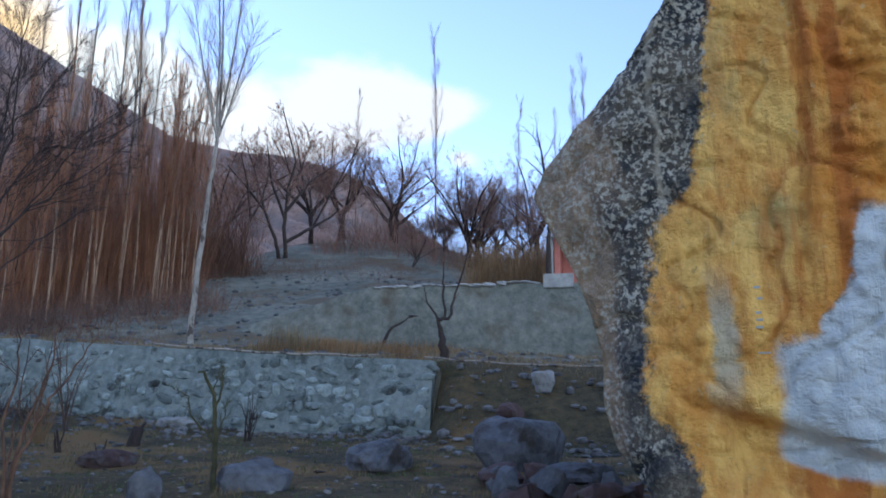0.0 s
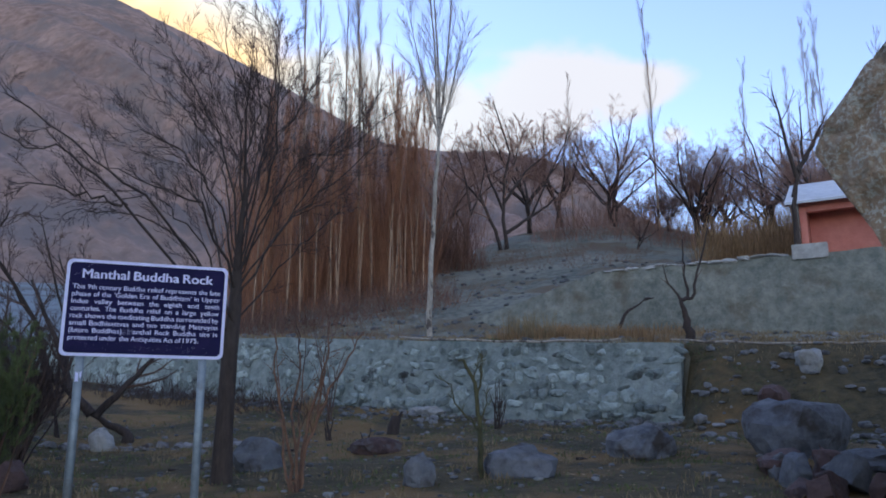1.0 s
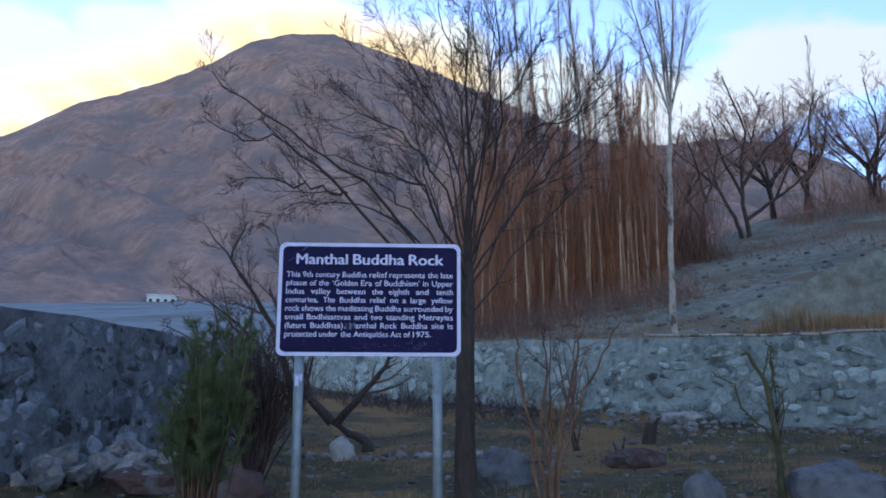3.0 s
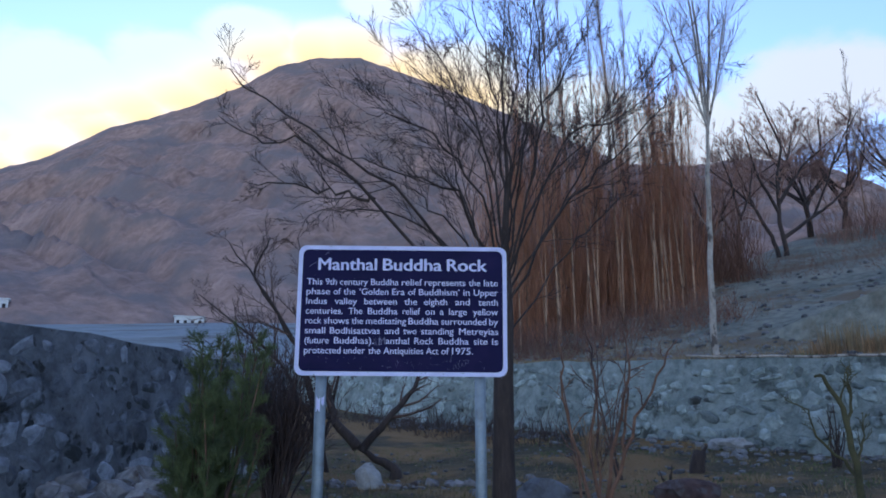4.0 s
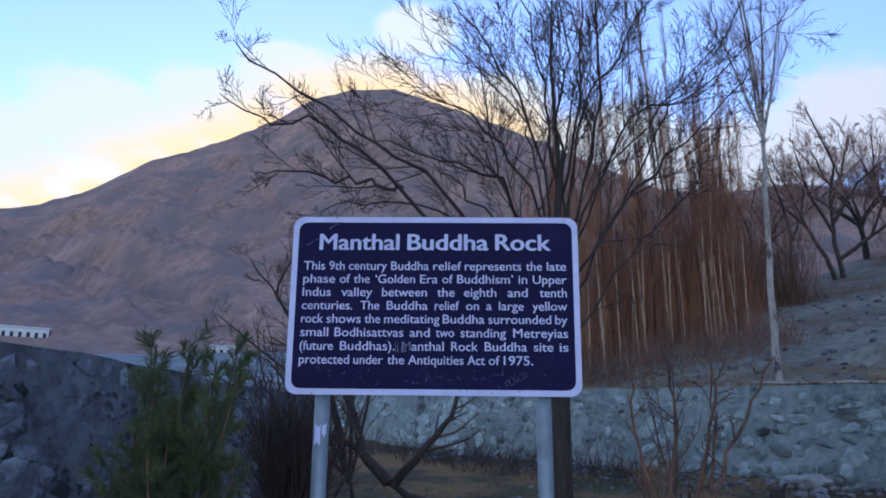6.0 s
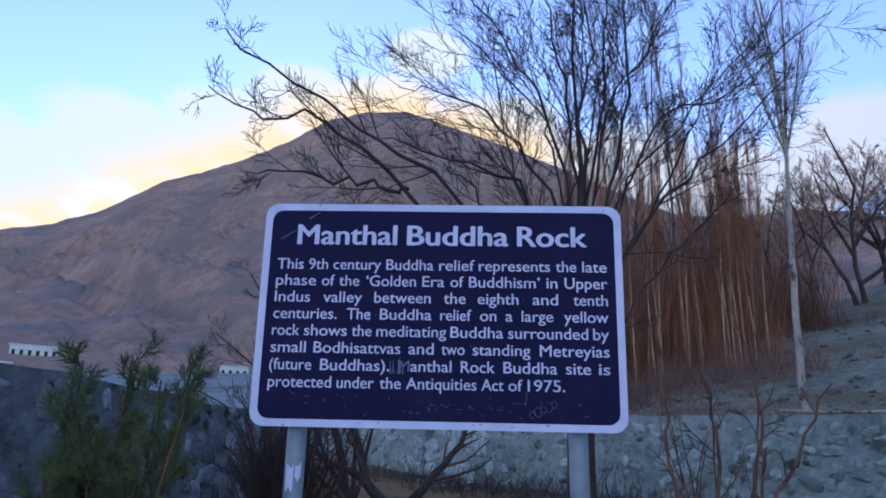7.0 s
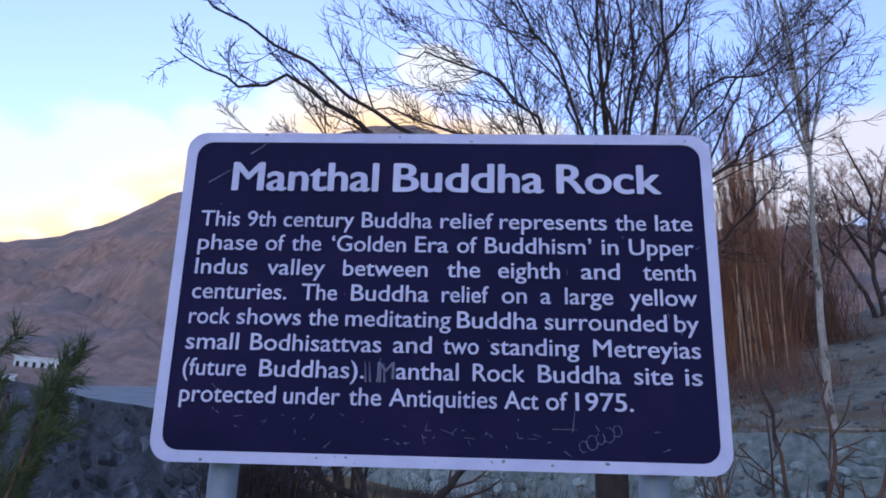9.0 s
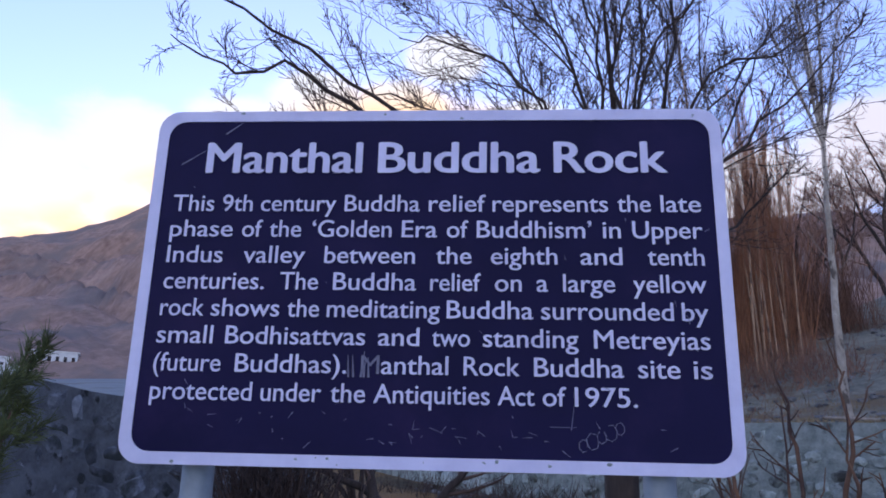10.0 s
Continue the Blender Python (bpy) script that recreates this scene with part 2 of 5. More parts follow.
def buddha_rock_material():
    """Yellow-ochre sandstone with rust streaks, pale blue-grey worn patches and a black, lichen-spotted flank."""
    m = bpy.data.materials.new("carved_sandstone")
    m.use_nodes = True
    nt = m.node_tree
    bsdf = nt.nodes["Principled BSDF"]
    bsdf.inputs["Roughness"].default_value = 0.9
    geo = nt.nodes.new("ShaderNodeNewGeometry")
    attr = nt.nodes.new("ShaderNodeAttribute")
    attr.attribute_name = "face_uv"

    def noise_node(scale, stretch, detail=7, rough=0.6, src=None):
        mp = nt.nodes.new("ShaderNodeMapping")
        mp.inputs["Scale"].default_value = stretch
        link(nt, src or geo.outputs["Position"], mp.inputs["Vector"])
        n = nt.nodes.new("ShaderNodeTexNoise")
        n.inputs["Scale"].default_value, n.inputs["Detail"].default_value, n.inputs["Roughness"].default_value = scale, detail, rough
        link(nt, mp.outputs["Vector"], n.inputs["Vector"])
        return n.outputs["Fac"]

    def band(value, lo, hi):
        r = nt.nodes.new("ShaderNodeMapRange")
        r.interpolation_type = "SMOOTHSTEP"
        r.inputs["From Min"].default_value, r.inputs["From Max"].default_value = lo, hi
        link(nt, value, r.inputs["Value"])
        return r.outputs["Result"]

    def maths(op, a, b):
        n = nt.nodes.new("ShaderNodeMath")
        n.operation = op
        for i, v in enumerate((a, b)):
            if isinstance(v, (int, float)):
                n.inputs[i].default_value = v
            else:
                link(nt, v, n.inputs[i])
        return n.outputs[0]

    def over(a, b, fac):
        n = nt.nodes.new("ShaderNodeMix")
        n.data_type = "RGBA"
        for key, v in (("A", a), ("B", b)):
            if isinstance(v, tuple):
                n.inputs[key].default_value = (*v, 1)
            else:
                link(nt, v, n.inputs[key])
        link(nt, fac, n.inputs["Factor"])
        return n.outputs["Result"]

    sep = nt.nodes.new("ShaderNodeSeparateXYZ")
    link(nt, attr.outputs["Vector"], sep.inputs["Vector"])
    u, v = sep.outputs["X"], sep.outputs["Y"]          # metres along the face from its near edge, metres up
    wob = noise_node(1.6, (1, 1, 1))
    uw = maths("ADD", u, maths("MULTIPLY", maths("SUBTRACT", wob, 0.5), 0.55))
    ochre = over((0.68, 0.30, 0.055), (0.93, 0.56, 0.15), band(noise_node(2.6, (1, 1, .5), 9, 0.68), 0.38, 0.62))
    ochre = over(ochre, (0.52, 0.38, 0.13), maths("MULTIPLY", band(noise_node(1.3, (1, 1, 0.7)), 0.46, 0.66), maths("MULTIPLY", band(v, 1.9, 2.6), maths("SUBTRACT", 1.0, band(uw, 0.85, 1.1)))))
    ochre = over(ochre, (0.72, 0.27, 0.035), maths("MULTIPLY", band(noise_node(1.7, (1, 1, 0.5)), 0.38, 0.6), band(uw, 0.9, 1.25)))
    ochre = over(ochre, (0.17, 0.09, 0.03), maths("MULTIPLY", band(noise_node(6, (1, 1, .7), 10, 0.72), 0.58, 0.70), 0.5))
    ochre = over(ochre, (0.62, 0.50, 0.27), maths("MULTIPLY", band(noise_node(14, (1, 1, .8), 9, 0.7), 0.6, 0.68), 0.6))
    rust = band(noise_node(3.0, (1, 1, 0.09), 6), 0.43, 0.57)
    ochre = over(ochre, (0.52, 0.15, 0.02), maths("MULTIPLY", rust, maths("ADD", maths("MULTIPLY", band(uw, 0.55, 0.95), 0.6), 0.3)))
    # worn pale skin low on the face
    vw = maths("ADD", v, maths("MULTIPLY", maths("SUBTRACT", noise_node(1.1, (1, 1, 1)), 0.5), 1.3))
    pale = maths("MULTIPLY", band(uw, 0.62, 0.78), maths("SUBTRACT", 1.0, band(maths("SUBTRACT", vw, maths("MULTIPLY", band(uw, 1.05, 1.35), 0.45)), 1.3, 1.45)))
    pale = maths("MULTIPLY", pale, band(maths("ADD", v, maths("ADD", maths("MULTIPLY", u, 0.25), maths("MULTIPLY", maths("SUBTRACT", wob, 0.5), 0.3))), 0.62, 0.70))
    figure = maths("MULTIPLY", maths("SUBTRACT", 1.0, band(maths("ABSOLUTE", maths("SUBTRACT", uw, 1.43), 0), 0.13, 0.19)), maths("MULTIPLY", band(v, 1.3, 1.5), maths("SUBTRACT", 1.0, band(v, 2.38, 2.5))))
    pale = maths("MAXIMUM", pale, figure)
    ochre = over(ochre, over((0.38, 0.43, 0.44), (0.60, 0.65, 0.64), band(noise_node(3, (1, 1, 1)), 0.3, 0.7)), maths("MULTIPLY", pale, 0.95))
    streak = maths("MULTIPLY", maths("MULTIPLY", band(uw, 0.16, 0.24), maths("SUBTRACT", 1.0, band(uw, 0.34, 0.44))), maths("MULTIPLY", band(v, 0.7, 1.2), maths("SUBTRACT", 1.0, band(v, 1.6, 2.1))))
    ochre = over(ochre, (0.48, 0.44, 0.32), maths("MULTIPLY", streak, 0.8))
    # flank: blackened, with pale lichen
    lichen = maths("MULTIPLY", band(noise_node(21, (1, 1, 1), 6, 0.7), 0.51, 0.545), maths("ADD", 0.25, maths("MULTIPLY", band(maths("ADD", noise_node(2.6, (1, 1, .8), 5), maths("MULTIPLY", band(v, 1.4, 2.8), 0.12)), 0.44, 0.6), 0.75)))
    tone = over((0.028, 0.032, 0.038), (0.12, 0.10, 0.075), band(noise_node(1.7, (1, 1, 1)), 0.42, 0.62))
    tone = over((0.33, 0.23, 0.15), tone, band(maths("ADD", u, maths("MULTIPLY", noise_node(2.4, (1, 1, .5)), 0.9)), -0.28, 0.02))
    flank = over(tone, over((0.30, 0.27, 0.21), (0.62, 0.57, 0.46), noise_node(5, (1, 1, 1))), lichen)
    flank_fac = maths("SUBTRACT", 1.0, band(maths("ADD", sep.outputs["Z"], maths("ADD", maths("MULTIPLY", maths("SUBTRACT", wob, 0.5), 0.3), maths("MULTIPLY", maths("SUBTRACT", noise_node(11, (1, 1, .8), 9, 0.75), 0.5), 0.42))), -0.04, 0.05))
    col = over(ochre, flank, flank_fac)
    # pale worn arris between flank and face
    arris = maths("ABSOLUTE", maths("ADD", maths("ADD", u, 0.14), maths("MULTIPLY", maths("SUBTRACT", wob, 0.5), 0.35)), 0)
    col = over(col, (0.48, 0.42, 0.32), maths("MULTIPLY", maths("SUBTRACT", 1.0, band(arris, 0.008, 0.04)), maths("MULTIPLY", band(v, 2.3, 2.7), 0.6)))
    link(nt, col, bsdf.inputs["Base Color"])
    bp = nt.nodes.new("ShaderNodeBump")
    bp.inputs["Strength"].default_value, bp.inputs["Distance"].default_value = 1.0, 0.11
    crease = maths("ABSOLUTE", maths("SUBTRACT", noise_node(3.2, (1, 1, 1.5), 6, 0.6), 0.5), 0)
    pit = maths("MULTIPLY", band(crease, 0.0, 0.10), 0.10)
    link(nt, maths("ADD", maths("ADD", maths("MULTIPLY", noise_node(4, (1, 1, .8), 10, 0.66), maths("SUBTRACT", 1.0, maths("MULTIPLY", pale, 0.6))), pit), maths("MULTIPLY", rust, 0.2)), bp.inputs["Height"])
    link(nt, bp.outputs["Normal"], bsdf.inputs["Normal"])
    return m


M_BUDDHA = buddha_rock_material()

# ---- mesh helpers ----


def mesh_from(name, verts, faces, material, smooth=False):
    me = bpy.data.meshes.new(name)
    me.from_pydata([tuple(v) for v in verts], [], faces)
    me.materials.append(material)
    if smooth:
        me.polygons.foreach_set("use_smooth", [True] * len(me.polygons))
    me.update()
    return me


def from_bm(name, bm, material, smooth=False):
    me = bpy.data.meshes.new(name)
    bm.to_mesh(me)
    bm.free()
    me.materials.append(material)
    if smooth:
        me.polygons.foreach_set("use_smooth", [True] * len(me.polygons))
    return me


def part(name, me, parent, label="", m=None):
    ob = new(name, me)
    ob.parent = parent
    if m is not None:
        ob.matrix_basis = m
    return tagged(ob, label)


def thing(name, label, category, m=None, group="", me=None, kind=""):
    ob = new(name, me)
    if m is not None:
        ob.matrix_basis = m
    return tagged(ob, label, category, group, kind)


def tubes(lines, sides=4):
    """Verts and faces of tapered tubes along lines of (points, radii)."""
    verts, faces = [], []
    cs = [(math.cos(2 * math.pi * k / sides), math.sin(2 * math.pi * k / sides)) for k in range(sides)]
    for pts, radii in lines:
        start = len(verts)
        n = len(pts)
        for i in range(n):
            a, b = pts[max(i - 1, 0)], pts[min(i + 1, n - 1)]
            d = (b - a)
            if d.length < 1e-6:
                d = Vector((0, 0, 1))
            d.normalize()
            s = d.cross(Vector((0.31, 0.95, 0.05)) if abs(d.y) < 0.9 else Vector((1, 0, 0))).normalized()
            q = d.cross(s)
            r = radii[i]
            for c, e in cs:
                verts.append(pts[i] + s * (c * r) + q * (e * r))
        for i in range(n - 1):
            for k in range(sides):
                k2 = (k + 1) % sides
                faces.append((start + i * sides + k, start + i * sides + k2, start + (i + 1) * sides + k2, start + (i + 1) * sides + k))
        faces.append(tuple(start + (n - 1) * sides + k for k in range(sides)))
    return verts, faces


def bend(rng, p, d, length, r0, r1, n, wobble, lift):
    """A crooked shoot from p along d; lift turns it up (or, negative, down) as it grows."""
    pts, radii, q, dv = [p.copy()], [r0], p.copy(), d.normalized()
    for i in range(1, n + 1):
        dv = (dv + Vector((rng.gauss(0, wobble), rng.gauss(0, wobble), rng.gauss(0, wobble) + lift))).normalized()
        q = q + dv * (length / n)
        pts.append(q.copy())
        radii.append(r0 + (r1 - r0) * i / n)
    return pts, radii


def off_axis(rng, d, lo, hi):
    a = d.orthogonal().normalized()
    a.rotate(Matrix.Rotation(rng.uniform(0, 2 * math.pi), 3, d))
    ang = radians(rng.uniform(lo, hi))
    return (d * math.cos(ang) + a * math.sin(ang)).normalized()


def ramify(rng, line, levels, out, length, count, angle=(25, 55), lift=0.05, wobble=0.12, thin=0.55, from_t=0.25, r_min=0.004):
    """Side shoots along a limb, level under level; out gets a list for each level."""
    pts, radii = line
    n = len(pts) - 1
    for j in range(count):
        t = from_t + (1 - from_t) * (j + rng.random()) / count
        k = min(int(t * n), n - 1)
        f = t * n - k
        p = pts[k].lerp(pts[k + 1], f)
        r = max((radii[k] * (1 - f) + radii[k + 1] * f) * thin, r_min)
        d = (pts[k + 1] - pts[k]).normalized()
        ln = length * rng.uniform(0.6, 1.15) * (1.15 - 0.55 * t)
        child = bend(rng, p, off_axis(rng, d, *angle), ln, r, max(r * 0.3, r_min * 0.6), 5 if levels > 1 else 3, wobble, lift)
        out[0].append(child)
        if levels > 1:
            ramify(rng, child, levels - 1, out[1:], ln * 0.55, max(3, int(count * 0.75)), angle, lift, wobble, thin, 0.2, r_min)

# ---- ground ----
CORNER = Vector((9.9, 6.7))            # near corner of the terrace wall, which runs away from it along AWAY
AWAY, INTO = Vector((-0.68, 0.733)), Vector((0.733, 0.68))


def smooth(a, b, x):
    t = min(max((x - a) / (b - a), 0.0), 1.0)
    return t * t * (3 - 2 * t)


def terrace_top(s):
    return 2.0 + 0.055 * min(max(s, -8.0), 25.0)


def lower(x, y):
    return (-0.4 + 0.06 * max(y, -40) + 0.05 * min(max(x, 0), 20) + 0.05 * min(max(-x - 1, 0), 8)
            + 0.08 * max(0, y - 9) + 0.03 * max(0, y - 20))


def height(x, y):
    """Height of the ground: a gentle slope, the walled terrace, a walled upper shelf and the hillside behind."""
    low = lower(x, y)
    rel = Vector((x, y)) - CORNER
    s, d = rel.dot(AWAY), rel.dot(INTO)
    bumps = noise.noise((x * 0.7, y * 0.7, 3)) * 0.06 + noise.noise((x * 2.3, y * 2.3, 9)) * 0.025
    if y > 25 or abs(x) > 25:
        bumps += noise.noise((x * 0.06, y * 0.06, 5)) * (0.5 if x > 5 else 0.12) * smooth(25, 60, max(abs(x), y))
    if d < -3:
        return low + bumps
    step = terrace_top(s)
    left_fade = 1 - smooth(14, 28, s)
    slope = step + 0.09 * min(max(d, 0), 5) + (0.36 * left_fade + 0.13 * (1 - left_fade)) * min(max(d - 5, 0), 27) + 0.05 * max(d - 32, 0)
    shelf = step + 0.13 * min(max(d, 0), 7) + (1.95 - 0.055 * min(max(s, -8), 4)) * smooth(6.85, 7.15, d) + 0.10 * min(max(d - 7.2, 0), 4) + 0.27 * min(max(d - 11, 0), 24)
    k = smooth(3.0, 8.5, s)
    up = shelf * (1 - k) + slope * k
    width = 0.12 + 2.6 * (1 - smooth(-0.6, 0.1, s))
    rise = smooth(-width * 0.9 + 0.16, width * 0.25 + 0.3, d) * (1 - smooth(22, 34, s) * 0.6)
    return low * (1 - rise) + max(up, low if s > 10 else up) * rise + bumps


def spread(lo, hi, fine, limit, growth=1.16):
    c = list(np.arange(lo, hi + 1e-6, fine))
    step = fine
    while c[-1] < limit:
        step *= growth
        c.append(c[-1] + step)
    step = fine
    while c[0] > -limit:
        step *= growth
        c.insert(0, c[0] - step)
    return c


def build_ground():
    xs, ys = spread(-7, 20, 0.22, 900), spread(-8, 22, 0.22, 900)
    verts = [(x, y, height(x, y)) for y in ys for x in xs]
    w = len(xs)
    faces = [(j * w + i, j * w + i + 1, (j + 1) * w + i + 1, (j + 1) * w + i) for j in range(len(ys) - 1) for i in range(w - 1)]
    me = mesh_from("ground", verts, faces, M_GROUND, True)
    me.materials.append(M_HILL)
    me.materials.append(M_GRAVEL)
    zone = []
    for f in me.polygons:
        rel = Vector(f.center[:2]) - CORNER
        s, d = rel.dot(AWAY), rel.dot(INTO)
        zone.append(2 if (f.center.y > 11 and s > 20) or (f.center.y > 45 and s > 12) else 1 if d > (0.0 if s > 0 else 1.6 + 1.4 * noise.noise((f.center.x * .8, f.center.y * .8, 3))) else 0)
    me.polygons.foreach_set("material_index", zone)
    return tagged(new("ground", me), "dry grassy earth with grey stones and dead leaves", "ground", kind="structure")


build_ground()


def ridge_elevation(az):
    return float(np.interp(az, (-90, -60, -45, -35, -31, -27.5, -23.7, -18.7, -14.7, -12, -9, -5.6, -2.4, 1.3, 5.8, 10.2, 15.2, 20, 24, 28.3, 31.8, 34, 38, 50, 80),
                           (8, 10, 13, 15.9, 17.0, 18.6, 21.2, 23.2, 25.2, 26.9, 27.7, 27.9, 27.0, 25.9, 24.2, 22.2, 19.9, 19.3, 19.3, 18.4, 16.4, 14.3, 12, 9, 7)))


def build_mountain():
    """One bare mountain whose skyline falls from a rounded summit to both sides."""
    azs, rows = np.arange(-88, 76, 0.4), 70
    verts, faces = [], []
    for j in range(rows):
        f = j / (rows - 1)
        for az in azs:
            a = radians(az)
            el = ridge_elevation(az)
            top = 420 * math.tan(radians(el))
            base = 19.0
            if f <= 0.8:
                g = f / 0.8
                r = 140 + 280 * g
                z = base + (top - base) * (0.85 * g + 0.15 * g * g)
                q = (r * math.sin(a) * 0.02, r * math.cos(a) * 0.02, 1)
                gully = abs(noise.noise((az * 0.15 + noise.noise(q) * 0.5 + r * 0.018, r * 0.003, 4))) * 20 + abs(noise.noise((az * 0.45 + r * 0.05, r * 0.006, 7))) * 7 + abs(noise.noise((az * 1.1 + r * 0.11, r * 0.01, 9))) * 3
                z += ((noise.fractal(q, 1.0, 2.0, 6) * 7) - gully + 6) * math.sin(math.pi * g) ** 0.7 - 2 * (1 - g)
                z += noise.noise((az * 1.3, 0, 2)) * 1.1 * g
            else:
                g = (f - 0.8) / 0.2
                r = 420 + 300 * g
                z = top + noise.noise((az * 1.3, 0, 2)) * 1.1 - (top + 5) * g
            verts.append((r * math.sin(a), r * math.cos(a) - 4, z))
    w = len(azs)
    for j in range(rows - 1):
        for i in range(w - 1):
            faces.append((j * w + i, j * w + i + 1, (j + 1) * w + i + 1, (j + 1) * w + i))
    return tagged(new("mountain", mesh_from("mountain", verts, faces, M_MOUNTAIN, True)), "bare brown mountain of scree in evening shade", "mountain", kind="structure")


MOUNTAIN = build_mountain()

# ---- stone pieces ----
STONES = []


def stone_shape(seed, flat=0.8, subdiv=2, rough=0.34):
    rng = random.Random(seed)
    bm = bmesh.new()
    bmesh.ops.create_icosphere(bm, subdivisions=subdiv, radius=1)
    for v in bm.verts:
        q = v.co * 0.9 + Vector((seed * 3.1, seed * 1.7, 0))
        v.co *= 1 + rough * noise.noise(q * 1.3) * 1.6
        v.co = Vector([math.copysign(abs(c) ** flat, c) for c in v.co])
        v.co += Vector([rng.uniform(-.035, .035) for _ in range(3)])
    return bm


for k in range(8):
    STONES.append(stone_shape(k + 1))


def stone_mesh(name, k, material):
    return from_bm(name, STONES[k].copy(), material)


WALL_STONES = [stone_mesh("stone", k, M_STONE) for k in range(8)]


def wall_core(name, a, b, foot_a, foot_b, top_a, top_b, thick, batter, material, label):
    """A wall between two plan points; the face leans back by batter. The face looks to the right of a to b."""
    a, b = Vector(a), Vector(b)
    along = (b - a)
    n = max(2, int(along.length / 0.35))
    out = Vector((along.y, -along.x)).normalized()
    verts, faces = [], []
    for i in range(n + 1):
        t = i / n
        p = a + along * t
        z0, z1 = foot_a + (foot_b - foot_a) * t, top_a + (top_b - top_a) * t
        jog = noise.noise((p.x * 1.1, p.y * 1.1, 8)) * 0.05
        front = p + out * batter
        for q, z in ((front, z0 - 0.5), (p + out * (batter * 0.5 + jog), (z0 + z1) / 2), (p, z1 + jog), (p - out * thick, z1 + jog * 0.7), (p - out * thick, z0 - 0.5)):
            verts.append((q.x, q.y, z))
    for i in range(n):
        for k in range(4):
            faces.append((i * 5 + k, (i + 1) * 5 + k, (i + 1) * 5 + k + 1, i * 5 + k + 1))
    for e in (0, n):
        faces.append(tuple(e * 5 + k for k in range(5)))
    return tagged(new(name, mesh_from(name, verts, faces, material)), label, "wall", kind="structure")


def wall_stones(wall, a, b, foot_a, foot_b, top_a, top_b, batter, size, seed, proud=0.03, limit=300, skip=0.0, near_end=False, tilt=0.5, thick=0.085, meshes=None, material=M_STONE):
    """Field stones in rough courses set into the face of a wall."""
    rng = random.Random(seed)
    a, b = Vector(a), Vector(b)
    along = b - a
    length = along.length
    dirn = along.normalized()
    out = Vector((dirn.y, -dirn.x))
    turn = math.atan2(dirn.y, dirn.x)
    made = 0
    extra_v, extra_f = [], []
    base = [(tuple(v.co), v.index) for v in STONES[0].verts]
    s = 0.0
    cols = []
    z_rel = 0.0
    max_h = max(top_a - foot_a, top_b - foot_b)
    while z_rel < max_h:
        course = size * rng.uniform(0.5, 1.05)
        s = rng.uniform(0, size)
        while s < length:
            w = size * rng.uniform(0.4, 1.9)
            cols.append((s + w / 2, z_rel + course / 2 + rng.uniform(-.28, .28) * course, w, course * rng.uniform(0.6, 1.4)))
            s += w * 1.02
        z_rel += course * 0.98
    cols.sort(key=lambda c: c[0], reverse=near_end)
    for s, zr, w, h in cols:
        t = s / length
        z0, z1 = foot_a + (foot_b - foot_a) * t, top_a + (top_b - top_a) * t
        if z0 + zr > z1 - h * 0.3 or t > 1 or rng.random() < skip:
            continue
        p = a + along * t
        lean = batter * (1 - zr / max(z1 - z0, 0.1))
        q = p + out * (lean - 0.05 + rng.uniform(0, proud))
        m = Matrix.Translation((q.x, q.y, z0 + zr)) @ Matrix.Rotation(turn, 4, "Z") @ Matrix.Rotation(rng.uniform(-tilt, tilt), 4, "Y") @ Matrix.Diagonal((w * 0.5, thick, h * 0.5, 1))
        if made < limit:
            part("stone", (meshes or WALL_STONES)[rng.randrange(8)], wall, m=m)
            made += 1
        else:
            k = STONES[rng.randrange(8)]
            off = len(extra_v)
            k.verts.ensure_lookup_table()
            extra_v += [m @ v.co for v in k.verts]
            extra_f += [tuple(off + v.index for v in f.verts) for f in k.faces]
    if extra_v:
        ob = part("far_stones", mesh_from("far_stones", extra_v, extra_f, material), wall)
        tagged(ob, kind="stuff")


def plan(s, d=0.0):
    return CORNER + AWAY * s + INTO * d


# terrace wall: three lengths running away from its corner, and a short return
TERRACE = []
for i, (s0, s1) in enumerate(((7.0, 0.0), (14.0, 7.0), (24.0, 14.0))):
    a, b = plan(s0), plan(s1)
    fa, fb = lower(*(a - INTO * .3)), lower(*(b - INTO * .3))
    TERRACE.append((wall_core(f"wall_terrace_{i + 1}", a, b, fa, fb, terrace_top(s0) + .04, terrace_top(s1) + .04, 0.5, 0.28, M_CORE, "battered dry-stone retaining wall of grey field stones"),
                    a, b, fa, fb, terrace_top(s0), terrace_top(s1)))

# ---- the sign ----


def rounded_plate(w, h, r, depth, bevel=0.0):
    bm = bmesh.new()
    ring = []
    for cx, cz, a0 in ((w / 2 - r, h / 2 - r, 0), (-w / 2 + r, h / 2 - r, 90), (-w / 2 + r, -h / 2 + r, 180), (w / 2 - r, -h / 2 + r, 270)):
        for k in range(7):
            a = radians(a0 + 15 * k)
            ring.append(bm.verts.new((cx + r * math.cos(a), 0, cz + r * math.sin(a))))
    f = bm.faces.new(ring)
    ext = bmesh.ops.extrude_face_region(bm, geom=[f])
    bmesh.ops.translate(bm, verts=[g for g in ext["geom"] if isinstance(g, bmesh.types.BMVert)], vec=(0, depth, 0))
    bmesh.ops.recalc_face_normals(bm, faces=bm.faces)
    if bevel:
        edges = [e for e in bm.edges if abs(e.verts[0].co.y - e.verts[1].co.y) < 1e-6]
        bmesh.ops.bevel(bm, geom=edges, offset=bevel, segments=2, affect="EDGES")
    return bm


